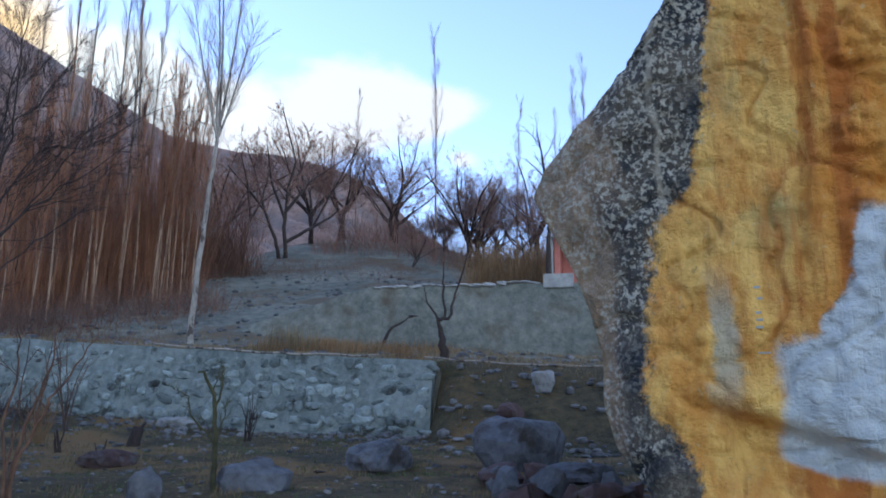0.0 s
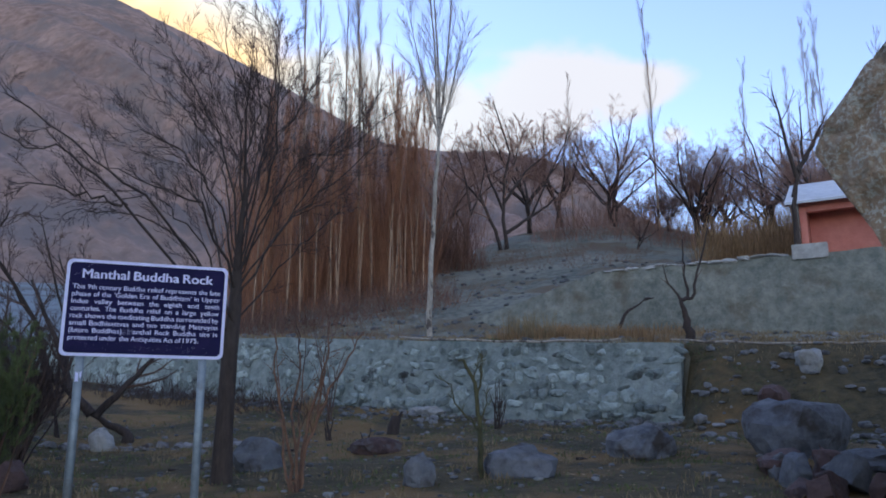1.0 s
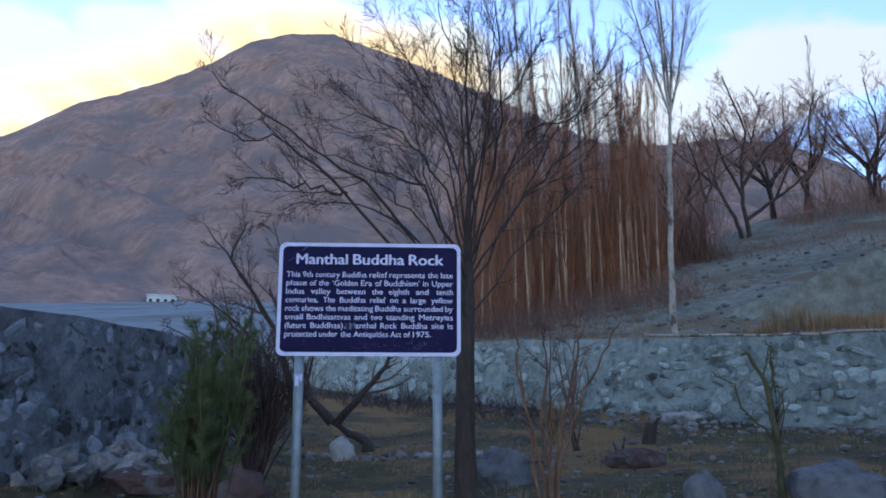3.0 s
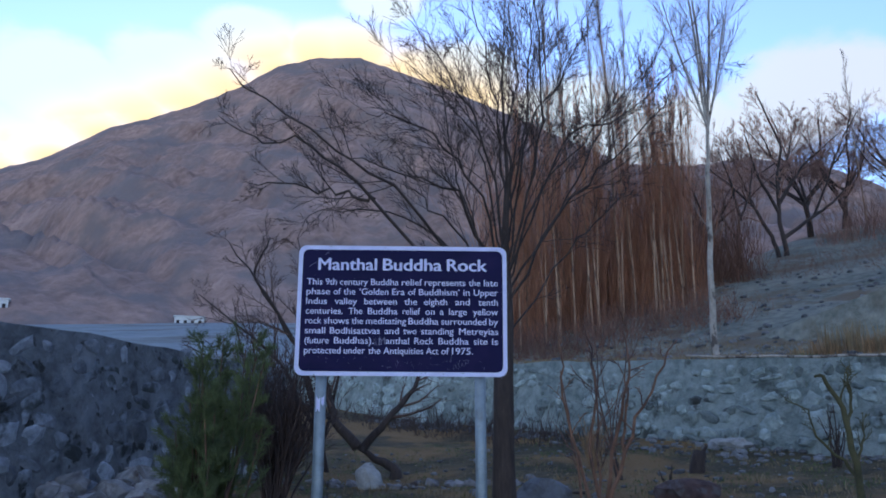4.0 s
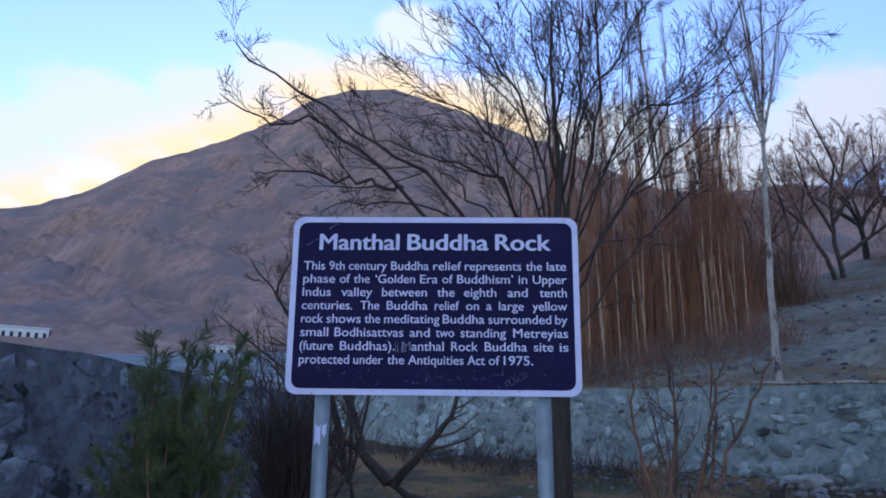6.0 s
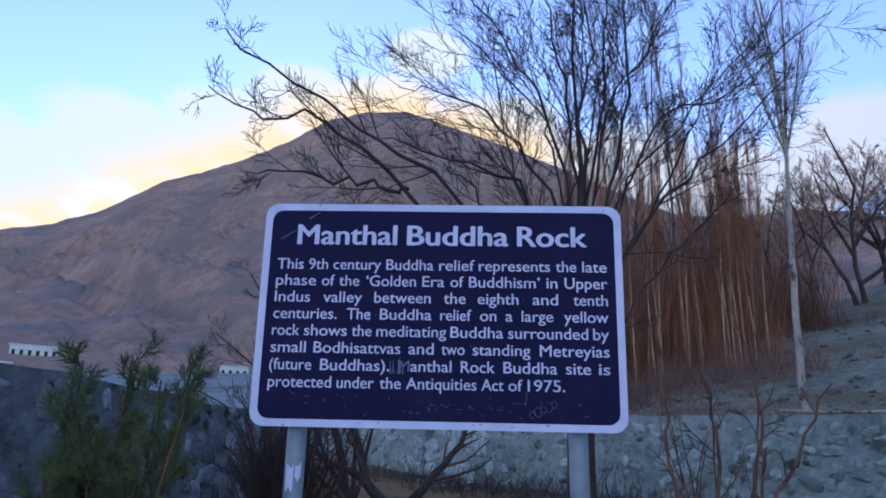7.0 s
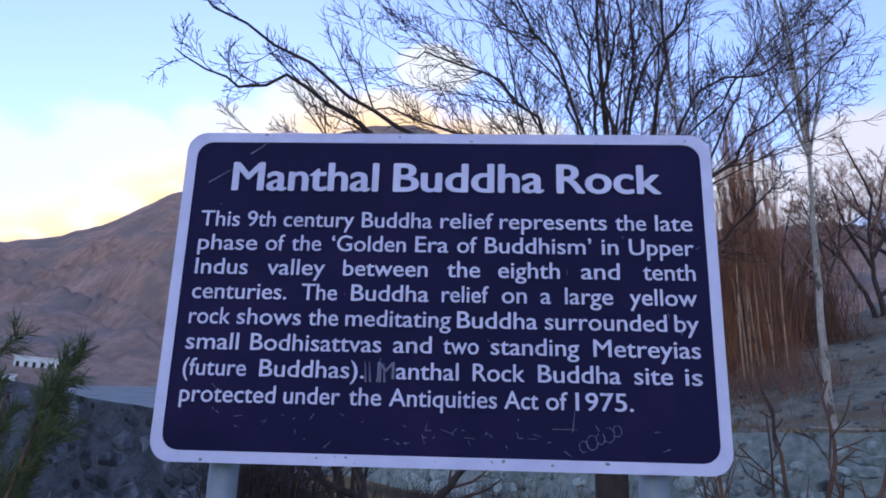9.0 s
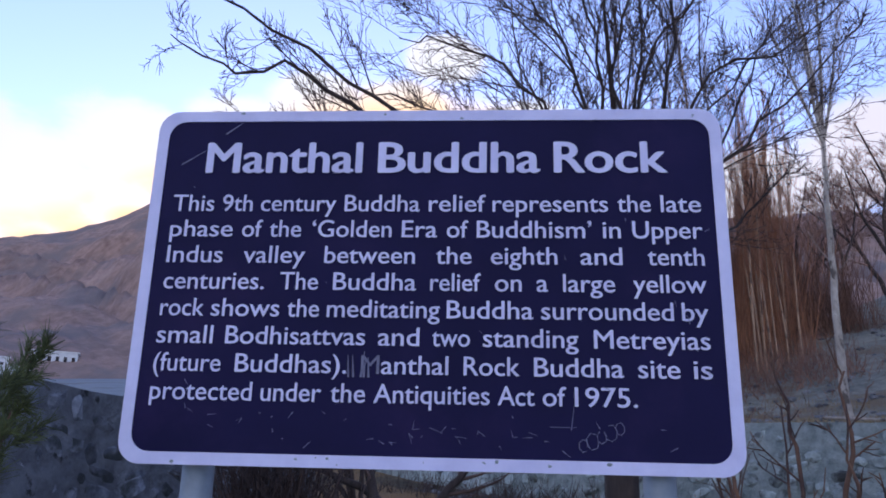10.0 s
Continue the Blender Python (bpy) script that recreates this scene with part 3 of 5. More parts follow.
def ring_plate(w, h, r, band, depth):
    bm = bmesh.new()
    loops = []
    for ww, hh, rr, y in ((w, h, r, depth), (w, h, r, 0), (w - 2 * band, h - 2 * band, r - band * 0.35, 0), (w - 2 * band, h - 2 * band, r - band * 0.35, depth)):
        ring = []
        for cx, cz, a0 in ((ww / 2 - rr, hh / 2 - rr, 0), (-ww / 2 + rr, hh / 2 - rr, 90), (-ww / 2 + rr, -hh / 2 + rr, 180), (ww / 2 - rr, -hh / 2 + rr, 270)):
            for k in range(7):
                a = radians(a0 + 15 * k)
                ring.append(bm.verts.new((cx + rr * math.cos(a), y, cz + rr * math.sin(a))))
        loops.append(ring)
    n = len(loops[0])
    for p, q in zip(loops, loops[1:] + loops[:1]):
        for i in range(n):
            bm.faces.new((p[i], p[(i + 1) % n], q[(i + 1) % n], q[i]))
    bmesh.ops.recalc_face_normals(bm, faces=bm.faces)
    return bm


def word_mesh(text, size, material):
    """Flat letters of the built-in font as an upright mesh that starts at x = 0; returns the mesh and its width."""
    cu = bpy.data.curves.new("letters", "FONT")
    cu.body, cu.size, cu.resolution_u = text, size, 4
    ob = new("letters", cu)
    me = bpy.data.meshes.new_from_object(ob.evaluated_get(bpy.context.evaluated_depsgraph_get()))
    bpy.data.objects.remove(ob)
    bpy.data.curves.remove(cu)
    xs = [v.co.x for v in me.vertices]
    me.transform(Matrix.Rotation(radians(90), 4, "X") @ Matrix.Translation((-min(xs), 0, 0)))
    me.materials.clear()
    me.materials.append(material)
    return me, max(xs) - min(xs)


def bolder(me, weight):
    """Thicken flat letters by a coat of paint to each side."""
    verts, faces = [], []
    for k, (dx, dz) in enumerate(((-1, 0), (0, .5), (1, 0), (0, -.5))):
        o = len(verts)
        verts += [(v.co.x + dx * weight, v.co.y - 0.0002 * k, v.co.z + dz * weight) for v in me.vertices]
        faces += [[o + i for i in p.vertices] for p in me.polygons]
    return mesh_from(me.name, verts, faces, me.materials[0])


def islands(me):
    """The separate letters of a word, as meshes of their own."""
    bm = bmesh.new()
    bm.from_mesh(me)
    left, made = set(bm.faces), []
    while left:
        todo, got = [left.pop()], []
        while todo:
            f = todo.pop()
            got.append(f)
            for v in f.verts:
                for g in v.link_faces:
                    if g in left:
                        left.discard(g)
                        todo.append(g)
        made.append([[tuple(v.co) for v in f.verts] for f in got])
    bm.free()

    def reach(polys):
        xs = [c[0] for p in polys for c in p]
        return min(xs), max(xs)

    made.sort(key=lambda polys: reach(polys)[0] - reach(polys)[1])
    whole = []
    for polys in made:
        a, b = reach(polys)
        home = next((w for w in whole if min(b, reach(w)[1]) - max(a, reach(w)[0]) > 0.6 * (b - a)), None)
        if home is None:
            whole.append(polys)
        else:
            home += polys
    made = whole
    for polys in made:
        index, faces = {}, []
        for p in polys:
            faces.append([index.setdefault(c, len(index)) for c in p])
        yield mesh_from("letter", list(index), faces, me.materials[0])


def set_line(text, ends, x0, x1, z, size, weight, board, label):
    """One line of words between x0 and x1; ends holds where each word starts and stops, on any even scale."""
    words = text.split()
    k = (x1 - x0) / (ends[-1] - ends[0])
    for i, word in enumerate(words):
        me, w = word_mesh(word, size, M_WHITE)
        a, b = ends[2 * i], ends[2 * i + 1]
        at = pose(x0 + (a - ends[0]) * k + weight, -0.0035, z) @ Matrix.Diagonal((((b - a) * k - 2 * weight) / w, 1, 1, 1))
        for one in islands(me):
            part("letter", bolder(one, weight), board, label, at)


def build_sign():
    ground_z = height(0, 0.05)
    sign = thing("information_sign", "navy blue information sign with white border on two galvanised steel posts", "sign", pose(0, 0, 0))
    wide, tall = 1.1885, 0.7377
    board = part("board", from_bm("board", rounded_plate(wide - .01, tall - .01, 0.04, 0.004, 0), M_NAVY), sign, "navy blue enamelled sheet with fine scratches", pose(-0.004, -0.0115, 1.4644, 2.26, 0.43, 0.1))
    part("border", from_bm("border", ring_plate(wide, tall, 0.045, 0.0235, 0.006), M_WHITE), board, "white painted rounded border", pose(0, -0.0025, 0))
    for x in (-0.455, 0.437):
        bm = bmesh.new()
        bmesh.ops.create_cone(bm, cap_ends=True, segments=20, radius1=0.031, radius2=0.031, depth=1.76 - ground_z + 0.3)
        part("post", from_bm("post", bm, M_STEEL, True), sign, "grey galvanised tube", pose(x, 0.051, (1.76 + ground_z - 0.3) / 2))
        for z in (1.25, 1.65):
            bm = bmesh.new()
            r = bmesh.ops.create_cone(bm, cap_ends=True, segments=12, radius1=0.037, radius2=0.037, depth=0.03)
            bmesh.ops.translate(bm, verts=r["verts"], vec=(x, 0.051, z))
            part("clamp", from_bm("clamp", bm, M_STEEL), sign)
    set_line("Manthal Buddha Rock", (373, 655, 683, 967, 991, 1185), -0.482, 0.482, 0.2275, 0.098, 0.0024, board, "bold white sans-serif letter")
    lo, hi, top, step, size, bold = -0.543, 0.543, 0.1415, 0.0554, 0.0525, 0.00045
    set_line("This 9th century Buddha relief represents the late", (311, 387, 402, 457, 472, 608, 623, 757, 773, 873, 885, 1085, 1101, 1158, 1175, 1243), lo, hi, top, size, bold, board, "")
    set_line("phase of the \u2018Golden Era of Buddhism\u2019 in Upper", (302, 418, 435, 472, 485, 543, 563, 706, 724, 787, 804, 842, 857, 1058, 1077, 1108, 1128, 1248), lo, hi, top - step, size, bold, board, "")
    set_line("Indus valley between the eighth and tenth", (300, 403, 441, 553, 588, 750, 787, 850, 884, 1000, 1040, 1112, 1155, 1252), lo, hi, top - step * 2, size, bold, board, "")
    set_line("centuries. The Buddha relief on a large yellow", (291, 476, 505, 574, 601, 750, 775, 864, 889, 936, 962, 982, 1008, 1098, 1129, 1254), lo, hi, top - step * 3, size, bold, board, "")
    set_line("rock shows the meditating Buddha surrounded by", (286, 367, 380, 505, 519, 577, 591, 793, 805, 957, 971, 1199, 1213, 1258), lo, hi, top - step * 4, size, bold, board, "")
    set_line("small Bodhisattvas and two standing Metreyias", (279, 383, 406, 661, 684, 758, 780, 848, 871, 1038, 1065, 1265), lo, hi, top - step * 5, size, bold, board, "")
    set_line("(future Buddhas). anthal Rock Buddha site is", (273, 398, 424, 628, 690, 810, 837, 936, 961, 1117, 1142, 1214, 1237, 1269), lo, hi, top - step * 6, size, bold, board, "")
    set_line("protected under the Antiquities Act of 1975.", (266, 455, 471, 581, 598, 661, 676, 883, 897, 962, 976, 1017, 1032, 1141), lo, 0.401, top - step * 7, size, bold, board, "")
    # a capital scraped almost away
    me, w = word_mesh("M", size, M_SCRATCH)
    part("letter", me, board, "capital letter scraped almost away", pose(-0.128, -0.0032, top - step * 6) @ Matrix.Diagonal((0.036 / w, 1, 1, 1)))
    rng = random.Random(4)
    bm = bmesh.new()

    def stroke(x, z, dx, dz, w):
        d = Vector((dx, 0, dz)).normalized()
        n = Vector((-d.z, 0, d.x)) * w
        a, b = Vector((x, -0.0044, z)), Vector((x + dx, -0.0044, z + dz))
        bm.faces.new([bm.verts.new(v) for v in (a - n, b - n * 0.3, b + n * 0.3, a + n)])

    def curl(pts, w):
        for (x, z), (x2, z2) in zip(pts, pts[1:]):
            stroke(x, z, x2 - x, z2 - z, w)

    for k in range(5):
        stroke(-0.150 + 0.010 * k + rng.uniform(-.003, .003), -0.198, rng.uniform(-.004, .008), rng.uniform(.035, .055), 0.0022)
    for k in range(44):
        a = rng.uniform(0, 6.28)
        ln = rng.uniform(0.004, 0.02)
        stroke(rng.uniform(-.55, .55), rng.choice((rng.uniform(-.335, -.26), rng.uniform(-.34, .34))), ln * math.cos(a), ln * math.sin(a), 0.0008)
    stroke(-0.535, 0.245, 0.055, 0.035, 0.0012)
    stroke(-0.445, 0.315, 0.04, 0.03, 0.0016)
    stroke(0.276, -0.29, 0.006, 0.045, 0.0009)
    stroke(0.236, -0.285, 0.05, 0.0, 0.0007)
    # a scratched scrawl low on the board, and a fainter one beside it
    for k in range(5):
        x, z, r = 0.298 + 0.017 * k, -0.318 + 0.008 * k, 0.009 + 0.003 * (k % 2)
        curl([(x + r * math.cos(a * .9 + k), z + r * 1.3 * math.sin(a * .9 + k)) for a in range(7)], 0.0008)
    for k in range(11):
        x, z = rng.uniform(-.03, .22), rng.uniform(-.318, -.288)
        curl([(x + rng.uniform(-.012, .012), z + rng.uniform(-.012, .012)) for _ in range(rng.choice((2, 3)))], 0.0006)
    tagged(part("scrape", from_bm("scrape", bm, M_SCRATCH), board, "pale scratches and a scraped patch"), kind="stuff")
    # chips along the white border
    bm = bmesh.new()
    for k in range(16):
        x, side = rng.uniform(-.56, .56), rng.choice((-1, 1))
        z = side * (tall / 2 - rng.uniform(0.003, 0.02))
        r = rng.uniform(0.0012, 0.0038)
        bm.faces.new([bm.verts.new((x + r * rng.uniform(.7, 2) * math.cos(a * 1.05), -0.0029, z + r * math.sin(a * 1.05))) for a in range(6)])
    tagged(part("chipping", from_bm("chipping", bm, M_STEEL), board, "small chips in the white paint"), kind="stuff")
    # white paint daubed round one post
    bm = bmesh.new()
    for k, (a0, a1, z0, z1) in enumerate(((230, 275, 0.90, 0.99), (285, 320, 0.93, 1.0))):
        lo_, hi_ = [], []
        for i in range(5):
            a = radians(a0 + (a1 - a0) * i / 4)
            x, y = -0.455 + 0.0322 * math.cos(a), 0.051 + 0.0322 * math.sin(a)
            lo_.append(bm.verts.new((x, y, z0 + rng.uniform(0, .02))))
            hi_.append(bm.verts.new((x, y, z1 - rng.uniform(0, .02))))
        for i in range(4):
            bm.faces.new((lo_[i], lo_[i + 1], hi_[i + 1], hi_[i]))
    part("paint_daub", from_bm("paint_daub", bm, M_WHITE), sign, "white paint daub on the post")
    return sign


build_sign()

# ---- the carved rock ----


R_EDGE, R_ALONG = Vector((5.75, -2.85)), Vector((0.52, -0.854))     # upright edge between flank and carved face; along the face
R_BACK, R_FLANK = Vector((0.854, 0.52)), Vector((-0.335, 0.94))     # into the rock; along the flank


def flank_reach(z):
    """How far the flank stands out at a height."""
    return float(np.interp(z, (-1, 0.2, 0.55, 0.9, 1.3, 1.7, 2.1, 2.5, 2.85, 3.1, 3.5, 3.9, 4.3, 4.9, 5.5, 6.1), (0.15, 0.35, 0.62, 0.72, 0.72, 0.82, 0.98, 1.2, 1.38, 1.25, 0.85, 0.42, 0.15, -0.4, -1.2, -2.4)))


def stain_edge(z):
    """Where along the face the black weathering gives way to bare ochre stone."""
    return float(np.interp(z, (0.2, 0.55, 0.95, 1.4, 2.4, 2.75, 3.4, 4.2, 5), (0.1, 0.0, -0.30, -0.32, -0.19, 0.10, 0.26, 0.32, 0.4)))


def rock_relief(u, z):
    """Depth of bumps, ledges and grooves, outwards positive."""
    d = noise.noise((u * 0.7, z * 0.6, 11)) * 0.11 + noise.noise((u * 2.1, z * 1.5, 5)) * 0.05 + noise.noise((u * 5, z * 4, 2)) * 0.045 + noise.noise((u * 12, z * 11, 6)) * 0.024
    d -= abs(noise.noise((u * 0.8, z * 2.8, 21))) * 0.07
    crack = abs(noise.noise((u * 1.3 + 4, z * 1.9, 31)))
    d -= 0.05 * max(0, 1 - crack / 0.07)
    if u > 0.6 and z > 1.5:
        d -= 0.07 * math.exp(-((u - 1.0 - 0.05 * math.sin(z * 2.2)) / 0.055) ** 2) * smooth(1.7, 2.2, z)
    return d


def lobe(u, z, cu, cz, ru, rz):
    q = 1.0 - math.hypot((u - cu) / ru, (z - cz) / rz)
    return smooth(0.0, 0.35, q)


# worn reliefs on the face: place along it, foot, size, seated or standing
RELIEFS = ((1.50, 3.62, 0.60, True), (1.46, 2.86, 0.58, True), (1.42, 1.72, 0.90, False), (2.25, 2.2, 1.4, True))


def carving(u, z):
    """How far the worn figures stand proud, with a sunk ground round each and ledges cut below the seated ones."""
    d = 0.0
    for cu, foot, tall, seated in RELIEFS:
        if abs(u - cu) > tall * 0.8 or not foot - 0.3 * tall < z < foot + 1.2 * tall:
            continue
        halo = lobe(u, z, cu, foot + tall * 0.5, tall * 0.62, tall * 0.72)
        head = lobe(u, z, cu, foot + tall * 0.86, tall * 0.11, tall * 0.14)
        if seated:
            body = max(lobe(u, z, cu, foot + tall * 0.52, tall * 0.24, tall * 0.30), lobe(u, z, cu, foot + tall * 0.2, tall * 0.46, tall * 0.13), 0.9 * lobe(u, z, cu - tall * .22, foot + tall * .45, tall * .09, tall * .24), 0.9 * lobe(u, z, cu + tall * .22, foot + tall * .45, tall * .09, tall * .24))
            for k in range(2):
                d -= 0.035 * max(0.0, 1 - abs(z - foot + tall * (0.02 + 0.11 * k) - 0.02 * math.sin(9 * (u - cu))) / 0.022) * (1 - smooth(0.42 * tall, 0.6 * tall, abs(u - cu)))
        else:
            body = max(lobe(u, z, cu, foot + tall * 0.55, tall * 0.22, tall * 0.26), lobe(u, z, cu, foot + tall * 0.26, tall * 0.20, tall * 0.36))
        d += 0.075 * max(head, body) - 0.035 * halo
    return d


def face_point(u, z, proud=0.0):
    """A point of the carved face, u metres from the edge; its foot is undercut along a slanting lip."""
    lip = 1.0 - 0.32 * u
    lean = 0.22 * (1 - smooth(lip - 0.14, lip + 0.05, z)) - 0.45 * (1 - smooth(lip - 1.3, lip - 0.12, z)) + float(np.interp(z, (2.5, 4.5, 5.5, 6.1), (0, 0.12, 0.7, 1.6)))
    p = R_EDGE + R_ALONG * u + R_BACK * (lean * smooth(-0.1, 0.5, u) + 0.015 * u * u - rock_relief(u, z) - carving(u, z) - proud)
    return Vector((p.x, p.y, z))


def build_rock():
    rows, verts, faces, uv = 260, [], [], []
    n_f, n_face = 44, 230
    zs = [-1.0 + 7.1 * i / (rows - 1) for i in range(rows)]
    centre = R_EDGE + R_ALONG * 2 + R_BACK * 2
    for z in zs:
        out = flank_reach(z)
        line = []
        for k in range(6):                       # round the far side of the flank
            p = R_EDGE + R_FLANK * (out * math.cos(radians(18 * (5 - k)))) + R_BACK * (2.2 * (1 - k / 5) ** 1.4)
            line.append((p, -out - 0.3 * (5 - k)))
        for k in range(1, n_f):
            t = k / n_f
            u = -out * (1 - t)
            p = R_EDGE + R_FLANK * (out * (1 - t)) - R_BACK * (math.sin(math.pi * t) * 0.10 + rock_relief(u, z))
            line.append((p, u))
        for k in range(n_face + 1):
            u = 5.6 * (k / n_face) ** 1.5
            line.append((face_point(u, z).to_2d(), u))
        line.append((R_EDGE + R_ALONG * 6.2 + R_BACK * 1.5, 6.2))
        line.append((R_EDGE + R_ALONG * 5 + R_BACK * 4.0, 6.5))
        line.append((R_EDGE + R_ALONG * 1 + R_BACK * 4.2, 6.5))
        squeeze = 1 - smooth(5.0, 6.1, z) * 0.35
        for p, u in line:
            q = centre + (p - centre) * squeeze
            verts.append((q.x, q.y, z))
            uv.append((u, z, u - stain_edge(z)))
    w = len(verts) // rows
    for j in range(rows - 1):
        for i in range(w):
            i2 = (i + 1) % w
            faces.append((j * w + i, j * w + i2, (j + 1) * w + i2, (j + 1) * w + i))
    faces.append(tuple((rows - 1) * w + i for i in range(w)))
    me = mesh_from("carved_boulder", verts, faces, M_BUDDHA, True)
    at = me.attributes.new("face_uv", "FLOAT_VECTOR", "POINT")
    at.data.foreach_set("vector", [c for v in uv for c in v])
    return thing("carved_boulder", "huge ochre boulder with worn low reliefs and a black lichen-spotted flank", "boulder", me=me)


ROCK = build_rock()
FACE_TURN = math.atan2(R_ALONG.y, R_ALONG.x)


M_PALESTONE = surface("pale_carving", (0.34, 0.34, 0.32), (0.55, 0.53, 0.48), 9, 0.9, 0.5)
for k, (du, z, w, h) in enumerate(((0, 1.83, .05, .018), (0.01, 1.74, .055, .018), (-.005, 1.62, .05, .02), (.0, 1.56, .06, .018), (0.0, 1.50, .05, .02), (0.02, 1.30, .09, .014))):
    p = face_point(0.58 + du, z, 0.004)
    bm = bmesh.new()
    bmesh.ops.create_cube(bm, size=1)
    part("scratched_mark", from_bm("scratched_mark", bm, M_PALESTONE), ROCK, "pale scratched mark", Matrix.Translation(p) @ Matrix.Rotation(FACE_TURN, 4, "Z") @ Matrix.Diagonal((w, 0.012, h, 1)))

# ---- trees ----


def build_tree(name, label, m, trunk_lines, branch_levels, bark, twig, sides=(7, 4, 3), group=""):
    tree = thing(name, label, "tree", m, group)
    part("trunk", mesh_from("trunk", *tubes(trunk_lines, sides[0]), bark, True), tree)
    v, f = [], []
    for lv, s in zip(branch_levels, (sides[1], sides[2], sides[2], sides[2])):
        v2, f2 = tubes(lv, s)
        off = len(v)
        v += v2
        f += [tuple(i + off for i in q) for q in f2]
    part("crown", mesh_from("crown", v, f, twig, True), tree)
    return tree


def sign_tree():
    """The many-limbed tree just behind the sign."""
    rng = random.Random(12)
    z0 = height(0.87, 3.35)
    base = Vector((0, 0, -0.15))
    trunk = ([base, Vector((0.0, 0, 0.7)), Vector((0.015, 0, 1.5)), Vector((0.05, 0.02, 2.1)), Vector((0.06, 0.02, 2.9)), Vector((0.1, 0.03, 3.6)), Vector((0.06, 0.0, 4.6)), Vector((0.12, 0.0, 5.8))], [0.14, 0.108, 0.10, 0.082, 0.042, 0.022, 0.012, 0.006])
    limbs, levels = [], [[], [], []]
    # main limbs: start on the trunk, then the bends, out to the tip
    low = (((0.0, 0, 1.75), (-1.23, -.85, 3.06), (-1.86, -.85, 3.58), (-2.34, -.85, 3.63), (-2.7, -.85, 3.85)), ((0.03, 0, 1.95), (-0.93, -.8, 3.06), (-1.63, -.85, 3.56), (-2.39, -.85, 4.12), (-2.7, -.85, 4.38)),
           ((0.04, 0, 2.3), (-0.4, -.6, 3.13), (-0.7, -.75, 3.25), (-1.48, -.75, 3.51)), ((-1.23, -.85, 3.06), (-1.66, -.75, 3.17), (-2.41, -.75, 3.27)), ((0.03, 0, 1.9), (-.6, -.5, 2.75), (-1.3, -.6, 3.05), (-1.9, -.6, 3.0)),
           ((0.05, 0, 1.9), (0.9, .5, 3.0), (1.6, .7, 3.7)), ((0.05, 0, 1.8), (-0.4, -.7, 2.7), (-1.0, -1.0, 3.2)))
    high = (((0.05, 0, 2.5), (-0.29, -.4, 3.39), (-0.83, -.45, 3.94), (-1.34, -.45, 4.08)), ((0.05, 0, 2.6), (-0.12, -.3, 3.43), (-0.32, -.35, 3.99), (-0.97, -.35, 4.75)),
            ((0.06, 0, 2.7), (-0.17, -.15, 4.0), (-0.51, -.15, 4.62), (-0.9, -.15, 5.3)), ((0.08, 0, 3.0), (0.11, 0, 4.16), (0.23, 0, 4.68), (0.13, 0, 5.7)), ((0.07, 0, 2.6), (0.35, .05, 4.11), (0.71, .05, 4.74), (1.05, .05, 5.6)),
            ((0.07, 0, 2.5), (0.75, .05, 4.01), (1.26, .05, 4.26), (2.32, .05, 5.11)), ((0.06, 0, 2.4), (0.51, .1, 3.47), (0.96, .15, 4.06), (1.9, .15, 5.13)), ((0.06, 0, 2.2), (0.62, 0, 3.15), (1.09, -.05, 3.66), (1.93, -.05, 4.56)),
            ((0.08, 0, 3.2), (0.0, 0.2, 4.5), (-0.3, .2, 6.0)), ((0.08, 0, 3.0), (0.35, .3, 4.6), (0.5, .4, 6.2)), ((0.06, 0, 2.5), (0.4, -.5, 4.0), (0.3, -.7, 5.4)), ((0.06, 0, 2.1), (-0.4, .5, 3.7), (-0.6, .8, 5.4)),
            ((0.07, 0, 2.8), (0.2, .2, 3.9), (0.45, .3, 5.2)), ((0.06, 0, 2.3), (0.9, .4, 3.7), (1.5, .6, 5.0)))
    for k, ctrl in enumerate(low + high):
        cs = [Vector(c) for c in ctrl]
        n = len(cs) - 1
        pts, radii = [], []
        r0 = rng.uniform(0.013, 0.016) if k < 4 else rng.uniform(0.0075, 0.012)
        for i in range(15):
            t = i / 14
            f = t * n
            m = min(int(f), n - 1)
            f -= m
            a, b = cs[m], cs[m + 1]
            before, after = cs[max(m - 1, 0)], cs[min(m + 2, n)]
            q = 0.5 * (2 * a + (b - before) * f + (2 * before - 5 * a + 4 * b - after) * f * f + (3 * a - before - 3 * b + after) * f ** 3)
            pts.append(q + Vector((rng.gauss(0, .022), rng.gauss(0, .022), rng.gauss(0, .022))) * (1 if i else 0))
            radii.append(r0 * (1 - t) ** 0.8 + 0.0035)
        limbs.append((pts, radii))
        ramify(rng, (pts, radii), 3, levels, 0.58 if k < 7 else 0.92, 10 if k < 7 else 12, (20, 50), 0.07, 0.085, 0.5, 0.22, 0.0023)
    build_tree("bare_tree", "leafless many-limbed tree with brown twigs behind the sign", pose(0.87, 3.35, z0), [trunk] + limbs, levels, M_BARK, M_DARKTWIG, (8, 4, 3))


def poplar(rng, tall):
    """A columnar poplar: one thin stem, many short steep shoots."""
    levels = [[], []]
    trunk = bend(rng, Vector((0, 0, -.3)), Vector((rng.uniform(-.02, .02), rng.uniform(-.02, .02), 1)), tall, 0.0047 * tall, 0.008, 12, 0.014, 0.04)
    ramify(rng, trunk, 2, levels, tall * 0.13, 34, (8, 22), 0.12, 0.05, 0.24, 0.36, 0.0036)
    return [trunk], levels


